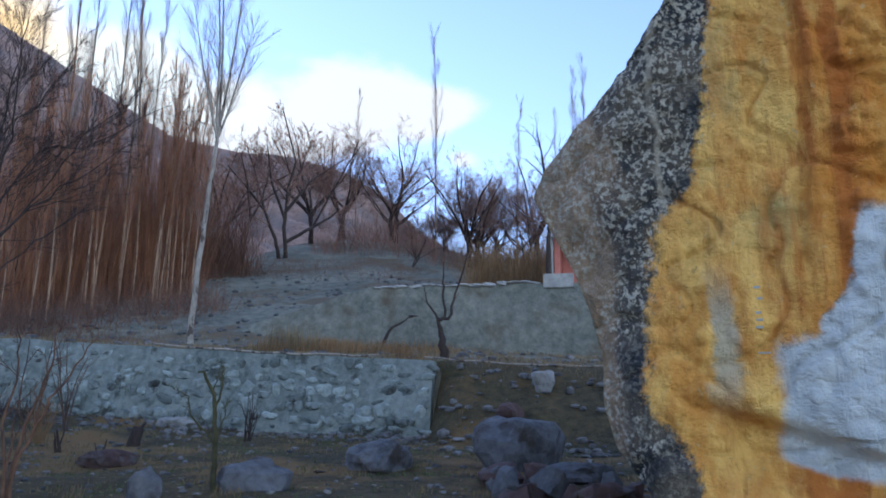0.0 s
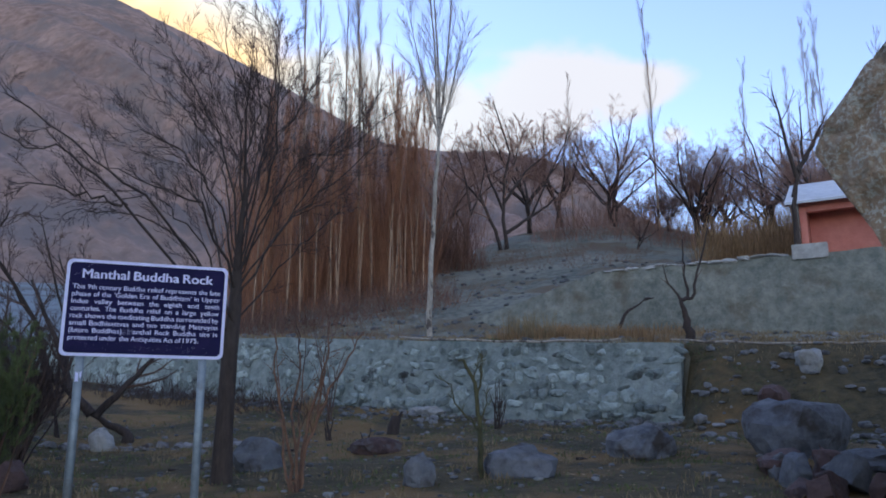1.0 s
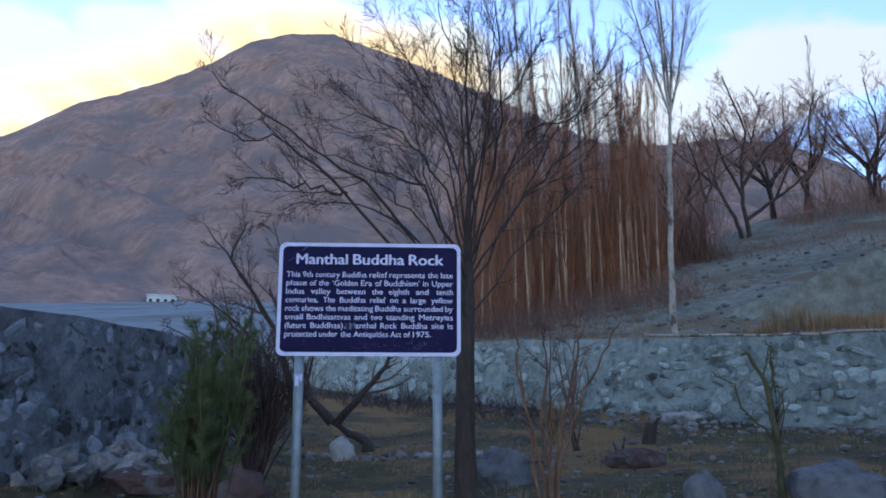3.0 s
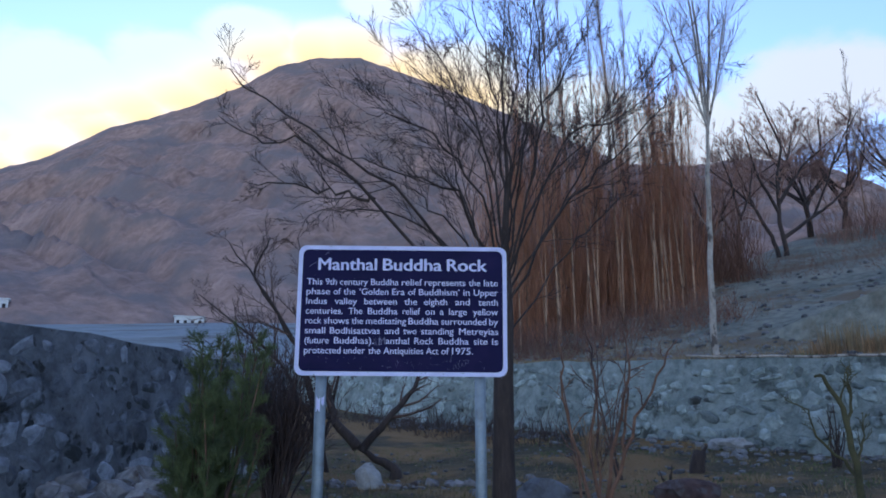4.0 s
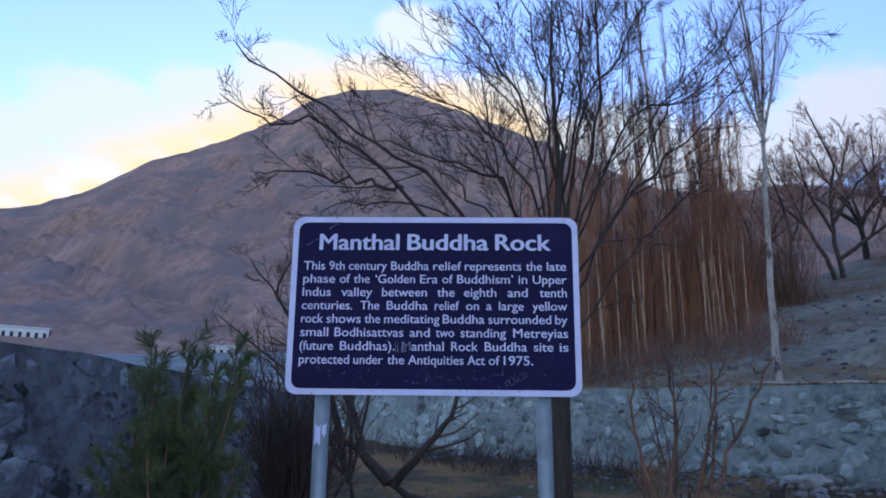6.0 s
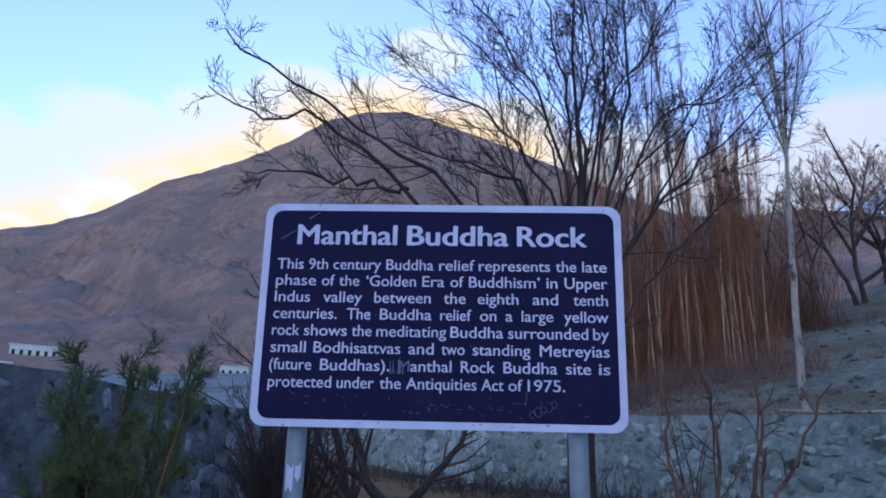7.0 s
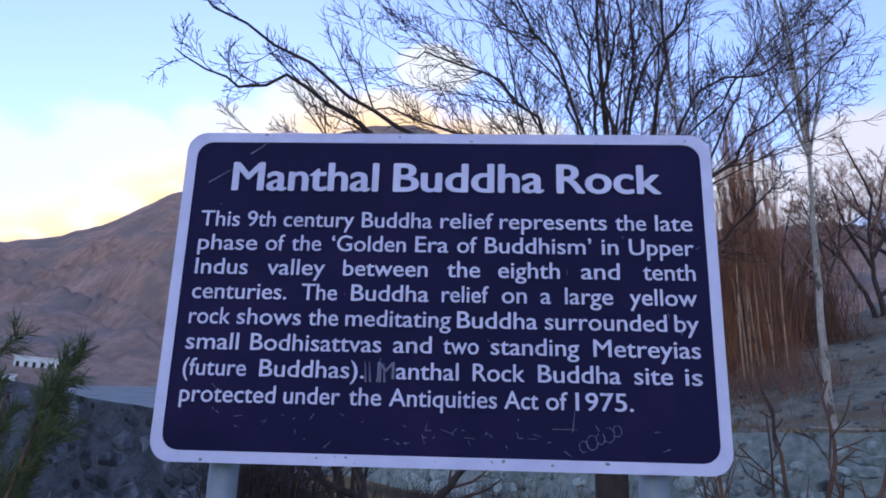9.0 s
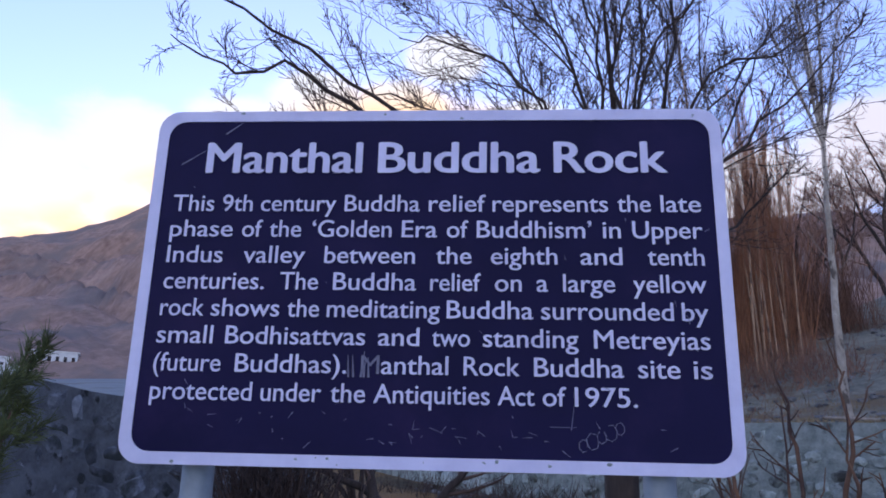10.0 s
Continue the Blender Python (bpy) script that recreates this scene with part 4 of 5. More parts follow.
def orchard_tree(rng, tall):
    lean = Vector((rng.uniform(-.25, .25), rng.uniform(-.25, .25), 1))
    lines, levels = [], [[], [], []]
    for b in range(rng.choice((1, 2, 2))):
        trunk = bend(rng, Vector((rng.uniform(-.3, .3), rng.uniform(-.3, .3), -.3)), lean + Vector((rng.uniform(-.35, .35), rng.uniform(-.35, .35), 0)), tall * 0.3, 0.018 * tall, 0.013 * tall, 4, 0.10, 0.05)
        lines.append(trunk)
        top = trunk[0][-1]
        for k in range(5):
            d = Vector((math.cos(k * 1.26 + rng.random()), math.sin(k * 1.26 + rng.random()), rng.uniform(0.7, 1.7)))
            limb = bend(rng, top.lerp(trunk[0][-2], rng.random()), d, tall * rng.uniform(0.45, 0.72), 0.009 * tall, 0.003 * tall, 7, 0.13, 0.06)
            lines.append(limb)
            ramify(rng, limb, 3, levels, tall * 0.27, 10, (25, 60), 0.05, 0.14, 0.45, 0.15, 0.0075)
    return lines, levels


def place_kinds():
    rng = random.Random(5)
    # pale twin-crowned poplar on the terrace
    levels = [[], []]
    way = [Vector((0, 0, -.3)), Vector((-.02, 0, 0.8)), Vector((0.06, 0, 2.2)), Vector((0.15, 0, 3.6)), Vector((0.2, 0, 5.0)), Vector((0.32, 0, 6.3))]
    stem = ([a.lerp(b, i / 3) + Vector((rng.gauss(0, .015), rng.gauss(0, .015), 0)) for a, b in zip(way, way[1:]) for i in range(3)] + [way[-1]], [0.10 - 0.05 * i / 15 for i in range(16)])
    lines = [stem]
    fork = stem[0][-1]
    for lean, tall in ((-0.14, 9.0), (0.0, 9.6), (0.13, 8.6), (-0.28, 5.0), (0.3, 4.0)):
        arm = bend(rng, fork, Vector((lean, 0.03, 1)), tall, 0.042, 0.007, 10, 0.025, 0.05)
        lines.append(arm)
        ramify(rng, arm, 2, levels, 1.6, 24, (14, 34), 0.08, 0.06, 0.3, 0.05, 0.0036)
    ramify(rng, stem, 2, levels, 1.3, 12, (25, 60), 0.07, 0.09, 0.25, 0.5, 0.004)
    build_tree("poplar", "bare pale-barked forked poplar on the terrace", pose(7.45, 15.3, height(7.45, 15.3)), lines, levels, M_PALEBARK, M_POPTWIG, (7, 3, 3))
    kinds = []
    for k, (x, y) in enumerate(((5.3, 25.5), (7.0, 26.5), (7.55, 25.0))):
        lines, levels = poplar(rng, 17.0)
        kinds.append(build_tree("poplar", "tall bare poplar rising from a dense grove", pose(x, y, height(x, y)), lines, levels, M_GROVEBARK, M_POPTWIG, (5, 3, 3), "poplar grove"))
    for k, (x, y, s) in enumerate(((8.35, 26.0, 1.0), (3.9, 27.0, .9), (6.2, 28.0, .95), (8.9, 28.5, .85))):
        copy_thing(kinds[k % 3], pose(x, y, height(x, y), 0, 0, rng.uniform(0, 360)) @ Matrix.Scale(s, 4))
    young = []
    for k in range(3):
        lines, levels = poplar(rng, 9.5)
        x, y = 3.2 + 2.4 * k, 24.0 + .3 * k
        young.append(build_tree("young_poplar", "slim tan young poplar in a dense grove", pose(x, y, height(x, y)), lines, levels, M_GROVEBARK, M_REDTWIG, (5, 3, 3), "poplar grove"))
    for k in range(40):
        x, y = rng.uniform(2.6, 10.4), rng.uniform(23.2, 27)
        copy_thing(young[k % 3], pose(x, y, height(x, y), 0, 0, rng.uniform(0, 360)) @ Matrix.Scale(rng.uniform(0.7, 1.1), 4))
    # single poplar on the hill, and others by the hut
    for x, y, s in ((25.5, 29, 0.85), (32, 24, .7), (34, 25, .75), (36, 23.5, .65), (30, 27, .6), (23.5, 35, .6), (27.5, 21, .5), (28.5, 20.2, .55)):
        c = copy_thing(kinds[rng.randrange(3)], pose(x, y, height(x, y), 0, 0, rng.uniform(0, 360)) @ Matrix.Scale(s, 4))
        tagged(c, "bare poplar on the hillside")
        c["group"] = "hillside trees"
    kinds = []
    for k in range(4):
        lines, levels = orchard_tree(rng, 8.5)
        x, y = ((21.5, 37), (15.2, 36), (24, 38), (27, 36))[k]
        kinds.append(build_tree("bare_tree", "dark bare tree on the hillside", pose(x, y, height(x, y)), lines, levels, M_BARK, M_HILLTWIG, (6, 3, 3), "hillside trees"))
    for k in range(32):
        if k < 20:
            s, d = rng.uniform(-9, 10), rng.uniform(19, 34)
        else:
            s, d = rng.uniform(-12, -1), rng.uniform(14, 26)
        p = plan(s, d)
        sc = rng.uniform(0.6, 1.0) if k < 20 else rng.uniform(0.4, 0.68)
        if 0.66 < p.x / (p.y + 6.5) < 0.745 or (p - Vector((17.3, 31.8))).length < 4.5:      # a clearing below the lone poplar
            sc *= 0.42
        copy_thing(kinds[k % 4], pose(p.x, p.y, height(p.x, p.y), 0, 0, rng.uniform(0, 360)) @ Matrix.Scale(sc, 4))


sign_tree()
place_kinds()


def thicket(name, label, count, where, tall, material, seed, spread_deg=12, r=0.008, nodes=4, shortest=0.45):
    rng = random.Random(seed)
    lines = []
    for _ in range(count):
        x, y = where(rng)
        d = Vector((rng.gauss(0, math.tan(radians(spread_deg))), rng.gauss(0, math.tan(radians(spread_deg))), 1))
        lines.append(bend(rng, Vector((x, y, height(x, y) - 0.1)), d, tall * rng.uniform(shortest, 1.1), r * rng.uniform(.6, 1.3), r * .35, nodes, 0.07, 0.03))
    return tagged(new(name, mesh_from(name, *tubes(lines, 3), material, True)), label, "shrubs", kind="stuff")


def in_box(x0, x1, y0, y1):
    return lambda rng: (rng.uniform(x0, x1), rng.uniform(y0, y1))


def in_terrace(s0, s1, d0, d1):
    def pick(rng):
        p = plan(rng.uniform(s0, s1), rng.uniform(d0, d1))
        return p.x, p.y
    return pick


thicket("red_thicket", "dense rust-red leafless thicket among the poplars", 3000, in_box(2.6, 11.0, 24.5, 31), 7.6, M_REDTWIG, 31, 6, 0.012, 4, 0.25)
thicket("brown_thicket", "dark brown leafless thicket at the edge of the grove", 1500, in_box(9.5, 14.5, 27, 33), 4.2, M_SCRUB, 37, 14, 0.014, 4, 0.3)
thicket("hill_thicket", "brown leafless scrub on the hillside", 4200, in_terrace(-10, 13, 24, 36), 2.6, M_HILLTWIG, 32, 24, 0.009, 4, 0.3)
thicket("tan_scrub", "tan dry scrub beside the hut", 1300, in_terrace(-3, 1.6, 12, 17), 1.9, M_TANTWIG, 33, 14, 0.014)
thicket("bramble", "low brown leafless brush in front of the poplar grove", 1500, in_terrace(9, 22, 1.5, 13), 0.6, M_SCRUB, 34, 38, 0.009)
# Twigs grow here; the brush is thickened to darken the wall behind the sign.
thicket("wall_foot_brush", "dark leafless brush along the foot of the terrace wall", 800, in_terrace(8.5, 16, -2.2, -0.4), 0.75, M_DARKTWIG, 38, 30, 0.008, 4, 0.3)
thicket("grove_brush", "dark russet leafless brush at the foot of the grove", 1700, in_box(1.6, 10.5, 20, 25), 1.3, M_SCRUB, 35, 32, 0.010)
thicket("hill_brush", "dark leafless brush below the hillside trees", 1000, in_terrace(5, 13, 16, 22), 0.6, M_SCRUB, 36, 40, 0.007)

# ---- walls in stone, upper shelf, hut ----
LEFT_A, LEFT_B = Vector((-5.6, -0.2)), Vector((-2.35, 9.3))
_fa, _fb = height(*LEFT_A), height(*LEFT_B)
LEFT_WALL = wall_core("wall_stone_left", LEFT_A, LEFT_B, _fa, _fb, 1.98, 1.98, 0.45, 0.06, M_BLUECORE, "mortared rubble-stone boundary wall, grey and weathered")
UP_A, UP_B = plan(3.6, 7.0), plan(-8.0, 7.0)
UPPER = wall_core("wall_upper_shelf", UP_A, UP_B, 2.9, 2.6, 4.93, 4.93, 0.5, 0.45, M_RENDERED, "weathered grey plastered retaining wall")


_u = plan(8.0, 7.0)
wall_core("wall_upper_end", _u, UP_A, 2.9, 2.9, height(_u.x, _u.y + .6) - .1, 4.93, 0.5, 0.45, M_RENDERED, "weathered grey plastered wall running into the slope")


def build_coping():
    """Rough pale capping stones laid end to end along the shelf wall."""
    rng = random.Random(8)
    s, k = 3.5, 0
    while s > -1.45:
        w = rng.uniform(0.22, 0.55)
        p = plan(s - w / 2, 7.05 + rng.uniform(0.0, 0.10))
        z = 4.92
        me = from_bm("coping_stone", STONES[k % 8].copy(), M_COPING)
        m = Matrix.Translation((p.x, p.y, z + rng.uniform(-.02, .05))) @ Matrix.Rotation(math.atan2(AWAY.y, AWAY.x) + rng.uniform(-.3, .3), 4, "Z") @ Matrix.Rotation(rng.uniform(-.12, .12) , 4, "Y") @ Matrix.Diagonal((w * rng.uniform(.5, .62), rng.uniform(.16, .26), rng.uniform(0.04, 0.10) * (1 - 0.12 * s), 1))
        part("coping_stone", me, UPPER, "pale coping stone", m)
        s -= w * 0.92
        k += 1
    bm = bmesh.new()
    bmesh.ops.create_cube(bm, size=1)
    bmesh.ops.bevel(bm, geom=bm.edges[:], offset=0.03, segments=2, affect="EDGES")
    p = plan(-2.3, 7.1)
    part("end_block", from_bm("end_block", bm, M_COPING), UPPER, "pale concrete end block", Matrix.Translation((p.x, p.y, 4.99)) @ Matrix.Rotation(math.atan2(AWAY.y, AWAY.x), 4, "Z") @ Matrix.Diagonal((0.9, 0.4, 0.42, 1)))


build_coping()


def box_mesh(name, size, at, material, bevel=0.01):
    bm = bmesh.new()
    bmesh.ops.create_cube(bm, size=1)
    bmesh.ops.scale(bm, vec=size, verts=bm.verts)
    bmesh.ops.translate(bm, vec=at, verts=bm.verts)
    if bevel:
        bmesh.ops.bevel(bm, geom=bm.edges[:], offset=bevel, segments=1, affect="EDGES")
    return from_bm(name, bm, material)


def build_hut():
    """Small salmon-pink shelter with a recessed porch under a pale pitched roof. Local x along the front, y into it."""
    p = plan(-2.0, 10.2)
    z = 5.0
    hut = thing("hut", "small salmon-pink hut with a pale sheet roof", "hut", pose(p.x, p.y, z, 0, 0, -50))
    w, h = 4.6, 2.15
    part("wall", box_mesh("wall", (0.2, 3.2, h + 0.3), (0.1, 1.6, h / 2 - .15), M_PINK), hut, "salmon-pink plaster")
    part("wall", box_mesh("wall", (0.2, 3.2, h + 0.3), (w - 0.1, 1.6, h / 2 - .15), M_PINK), hut, "salmon-pink plaster")
    part("wall", box_mesh("wall", (w - 0.41, 0.2, h + 0.3), (w / 2, 1.1, h / 2 - .15), M_PINK), hut, "salmon-pink porch wall")
    part("wall", box_mesh("wall", (w - 0.41, 0.2, h + 0.3), (w / 2, 3.1, h / 2 - .15), M_PINK), hut, "salmon-pink plaster")
    part("lintel", box_mesh("lintel", (w - 0.41, 0.2, 0.3), (w / 2, 0.11, h - 0.152), M_PINK), hut)
    part("pillar", box_mesh("pillar", (0.16, 0.16, h + 0.3), (-0.1, -0.09, h / 2 - .15), M_COPING), hut, "pale porch pillar")
    door = part("door", box_mesh("door", (0.85, 0.06, 1.85), (2.9, 0.97, 0.95), M_DARK), hut, "dark plank door")
    bm = bmesh.new()
    prof = ((-0.45, h - 0.02), (1.6, h + 1.05), (3.7, h - 0.02), (3.7, h - 0.10), (1.6, h + 0.95), (-0.45, h - 0.10))
    rings = [[bm.verts.new((x, y, zz)) for y, zz in prof] for x in (-0.35, w + 0.35)]
    for i in range(6):
        bm.faces.new((rings[0][i], rings[0][(i + 1) % 6], rings[1][(i + 1) % 6], rings[1][i]))
    bm.faces.new(rings[0])
    bm.faces.new(rings[1])
    bmesh.ops.recalc_face_normals(bm, faces=bm.faces)
    part("roof", from_bm("roof", bm, M_ROOF), hut, "pale metal roof sheets")
    for x in (0.1, w - 0.1):
        bm = bmesh.new()
        tri = [[bm.verts.new((x + dx, y, zz)) for y, zz in ((0, h + 0.002), (1.6, h + 0.93), (3.2, h + 0.002))] for dx in (-.09, .09)]
        bm.faces.new(tri[0])
        bm.faces.new(tri[1])
        for i in range(3):
            bm.faces.new((tri[0][i], tri[0][(i + 1) % 3], tri[1][(i + 1) % 3], tri[1][i]))
        bmesh.ops.recalc_face_normals(bm, faces=bm.faces)
        part("gable", from_bm("gable", bm, M_PINK), hut)


build_hut()


def far_house(az, r, w, h, turn, label, windows):
    x, y = r * math.sin(radians(az)), r * math.cos(radians(az)) - 4
    bpy.context.view_layer.update()
    hit, spot, _, _ = MOUNTAIN.ray_cast((x, y, 400), (0, 0, -1))
    z = max(height(x, y), spot.z if hit else -9) - 0.6
    house = thing("far_house", label, "house", pose(x, y, z - 0.3, 0, 0, turn), "valley houses")
    part("wall", box_mesh("wall", (w, 4, h + .3), (0, 2, h / 2 + .15), M_HOUSE, 0), house)
    part("roof", box_mesh("roof", (w + 0.5, 4.5, 0.22), (0, 2, h + 0.42), M_HOUSE, 0.03), house, "flat whitewashed roof")
    for k in range(windows):
        part("window", box_mesh("window", (w / windows * 0.42, 0.1, h * 0.42), (-w / 2 + w * (k + 0.5) / windows, -0.03, h * 0.6), M_DARK, 0), house, "dark window opening")


far_house(-17.2, 150, 5.2, 1.7, 14, "low white house with dark windows on the far plain", 4)
far_house(-30.0, 152, 7.6, 2.2, 26, "long low white house below the mountain", 6)
far_house(-33.4, 150, 4.6, 2.3, 30, "small white house below the mountain", 2)
far_house(-32.0, 144, 4.4, 2.0, 36, "small grey-white shed on the far plain", 2)

# ---- loose rocks ----


def boulder(name, label, x, y, size, seed, material, turn=0.0, sink=0.3, flat=0.8, group=""):
    bm = stone_shape(seed, flat, 3, 0.30)
    for v in bm.verts:
        q = v.co * 2.2 + Vector((seed, 0, 0))
        v.co *= 1 + 0.10 * noise.noise(q) + 0.05 * noise.noise(q * 2.3)
        v.co = Vector((v.co.x * size[0] / 2, v.co.y * size[1] / 2, v.co.z * size[2] / 2))
    me = from_bm(name, bm, material, False)
    return thing(name, label, "rock", pose(x, y, height(x, y) + size[2] * (0.5 - sink), 0, 0, turn), group, me)


for label, x, y, size, seed, mat_, turn in (
        ("rounded blue-grey boulder beside the carved rock", 8.1, 1.9, (1.30, 1.0, 1.02), 21, M_ROCK, 10),
        ("squat brown-grey rock on the grass", 6.45, 3.0, (1.0, 0.7, 0.55), 22, M_ROCK, 25),
        ("flat rust-brown slab below the boulder", 7.0, 1.0, (1.0, 0.5, 0.36), 23, M_RUST, 40),
        ("flat grey slab below the boulder", 7.9, 0.5, (1.0, 0.6, 0.3), 24, M_ROCK, 20),
        ("low blue-grey rock in the grass", 4.25, 2.3, (0.85, 0.6, 0.48), 25, M_ROCK, -10),
        ("dark pointed stone in the grass", 2.95, 2.2, (0.34, 0.3, 0.5), 26, M_ROCK, 0),
        ("pale grey rock beside the tree trunk", 1.42, 4.5, (0.62, 0.5, 0.55), 27, M_ROCK, 30),
        ("low brown stone in the grass", 3.3, 5.4, (0.7, 0.4, 0.3), 28, M_RUST, 10),
        ("pale rock in the stone row", -0.75, 7.9, (0.42, 0.36, 0.5), 29, M_PALEROCK, 15),
        ("pale stone on the bank", 9.6, 3.9, (0.45, 0.35, 0.34), 30, M_PALEROCK, 15),
        ("pale stone on the bank", 11.4, 4.9, (0.6, 0.45, 0.5), 31, M_PALEROCK, 45),
        ("dark stone on the bank", 10.2, 4.6, (0.9, 0.5, 0.5), 32, M_RUST, 45),
        ("long pale stone at the wall foot", 5.75, 10.4, (0.75, 0.4, 0.26), 33, M_PALEROCK, -45),
        ("broad pinkish slab beside the rubble", -2.35, 4.2, (1.3, 0.7, 0.45), 34, M_RUST, 30),
        ("rust-brown rock beside the bush", -1.55, 3.6, (0.7, 0.5, 0.5), 35, M_RUST, 0)):
    boulder("rock", label, x, y, size, seed, mat_, turn)


def broken_rock(seed):
    """A freshly split rock: few flat faces meeting at worn arrises, unit size."""
    rng = random.Random(seed)
    bm = bmesh.new()
    for _ in range(15):
        d = Vector((rng.gauss(0, 1), rng.gauss(0, 1), rng.gauss(0, 1))).normalized()
        bm.verts.new(d * rng.uniform(0.8, 1.1))
    r = bmesh.ops.convex_hull(bm, input=bm.verts[:])
    loose = [v for v in bm.verts if not v.link_faces]
    bmesh.ops.delete(bm, geom=loose, context="VERTS")
    bmesh.ops.bevel(bm, geom=bm.edges[:], offset=0.035, segments=1, affect="EDGES")
    bmesh.ops.triangulate(bm, faces=bm.faces[:])
    bmesh.ops.subdivide_edges(bm, edges=[e for e in bm.edges if e.calc_length() > .3], cuts=2, use_grid_fill=True)
    for v in bm.verts:
        v.co *= 1 + 0.10 * noise.noise(v.co * 2.6 + Vector((seed, 0, 0)))
    bmesh.ops.recalc_face_normals(bm, faces=bm.faces)
    return bm


def rock_heap():
    """Broken rust-brown rocks at the foot of the carved rock."""
    rng = random.Random(61)
    for k in range(24):
        x, y = 6.0 + rng.uniform(-0.25, 1.7), -0.6 + rng.uniform(-0.9, 1.4)
        s = rng.uniform(0.22, 0.62) * (1.25 if k < 4 else 1)
        bm = broken_rock(70 + k)
        bmesh.ops.scale(bm, vec=(s * .5, s * rng.uniform(.32, .5), s * rng.uniform(.3, .55)), verts=bm.verts)
        thing("rock", "broken dark rust-brown rock in a heap", "rock", pose(x, y, height(x, y) + s * 0.22, rng.uniform(-25, 25), rng.uniform(-25, 25), rng.uniform(0, 180)), "rock heap", from_bm("rock", bm, M_RUST if k % 4 else M_ROCK))


rock_heap()


def scatter(name, label, count, seed, where, size, material, shapes=STONES):
    """Loose stones too many to count, half sunk in the soil."""
    rng = random.Random(seed)
    v, f = [], []
    for _ in range(count):
        x, y = where(rng)
        s = size * rng.uniform(0.4, 1.3) * (1.6 if rng.random() < 0.06 else 1)
        bm = shapes[rng.randrange(len(shapes))]
        m = Matrix.Translation((x, y, height(x, y) + s * 0.2)) @ Matrix.Rotation(rng.uniform(0, 6.28), 4, "Z") @ Matrix.Diagonal((s, s * rng.uniform(.6, 1), s * rng.uniform(.35, .7), 1))
        off = len(v)
        v += [m @ q.co for q in bm.verts]
        f += [tuple(off + q.index for q in face.verts) for face in bm.faces]
    tagged(new(name, mesh_from(name, v, f, material)), label, "stones", kind="stuff")


for bm_ in STONES:
    bm_.verts.ensure_lookup_table()
    bm_.verts.index_update()
M_PEBBLE = surface("loose_stones", (0.06, 0.062, 0.064), (0.21, 0.205, 0.20), 8, 0.9, 0.3, vary=0.45, island=True)
scatter("yard_stones", "small grey stones scattered over the grass", 1500, 41, in_box(-6, 11, -5, 12), 0.045, M_PEBBLE)
scatter("bank_stones", "grey stones littering the bank beside the wall", 190, 42, in_terrace(-6, 0.5, -3.5, 0.5), 0.09, M_PEBBLE)
scatter("terrace_stones", "grey stones on the terrace slope", 700, 43, in_terrace(-6, 16, 0.6, 18), 0.10, M_PEBBLE)
scatter("wall_foot_stones", "fallen stones along the foot of the terrace wall", 420, 44, in_terrace(0, 16, -1.5, -0.2), 0.07, M_PEBBLE)


M_RUBBLE = surface("broken_rubble", (0.09, 0.085, 0.085), (0.30, 0.285, 0.28), 7, 0.9, 0.5, (0.06, 0.045, 0.04), 2.0, (0.52, 0.64), vary=0.4)


def counted_stones(label, group, seed, count, where, lo, hi, pile=0.0):
    rng = random.Random(seed)
    meshes = []
    for k in range(8):
        bm = broken_rock(140 + k)
        meshes.append(from_bm("stone", bm, M_RUBBLE))
    for k in range(count):
        x, y = where(rng)
        s = rng.uniform(lo, hi)
        z = height(x, y) + s * 0.2 + pile * rng.random()
        ob = thing("stone", label, "stone", None, group, meshes[k % 8])
        ob.matrix_basis = Matrix.Translation((x, y, z)) @ Euler((rng.uniform(-.4, .4), rng.uniform(-.4, .4), rng.uniform(0, 6))).to_matrix().to_4x4() @ Matrix.Diagonal((s, s * rng.uniform(.6, .95), s * rng.uniform(.5, .85), 1))


counted_stones("loose grey stone in a low row across the grass", "stone row", 51, 46, lambda r: (r.uniform(-2.4, 2.6), 8.0 + r.uniform(-.3, .35)), 0.06, 0.15)
counted_stones("pale broken stone heaped below the wall", "rubble heap", 52, 46, in_box(-4.4, -2.5, 3.9, 5.6), 0.12, 0.30, 0.22)

# ---- shrubs and small growth ----


def shoots(name, label, x, y, count, tall, spread_, material, seed, r=0.012, side=3, group="", category="shrub", wobble=.08):
    rng = random.Random(seed)
    stems, levels = [], [[], []]
    for k in range(count):
        a = rng.uniform(0, 6.28)
        lean = spread_ * rng.uniform(0.2, 1)
        d = Vector((math.cos(a) * lean, math.sin(a) * lean, 1))
        st = bend(rng, Vector((rng.uniform(-.06, .06), rng.uniform(-.06, .06), -.05)), d, tall * rng.uniform(.6, 1.05), r, r * .35, 7, wobble, 0.04)
        stems.append(st)
        if side:
            ramify(rng, st, 2, levels, tall * 0.28, side, (20, 45), 0.05, 0.10, 0.6, 0.35, 0.0035)
    ob = thing(name, label, category, pose(x, y, height(x, y)), group)
    for st in stems:
        part("stem", mesh_from("stem", *tubes([st], 5), material, True), ob)
    v, f = tubes(levels[0] + levels[1], 3)
    if v:
        tagged(part("crown", mesh_from("crown", v, f, material, True), ob), kind="stuff")
    return ob


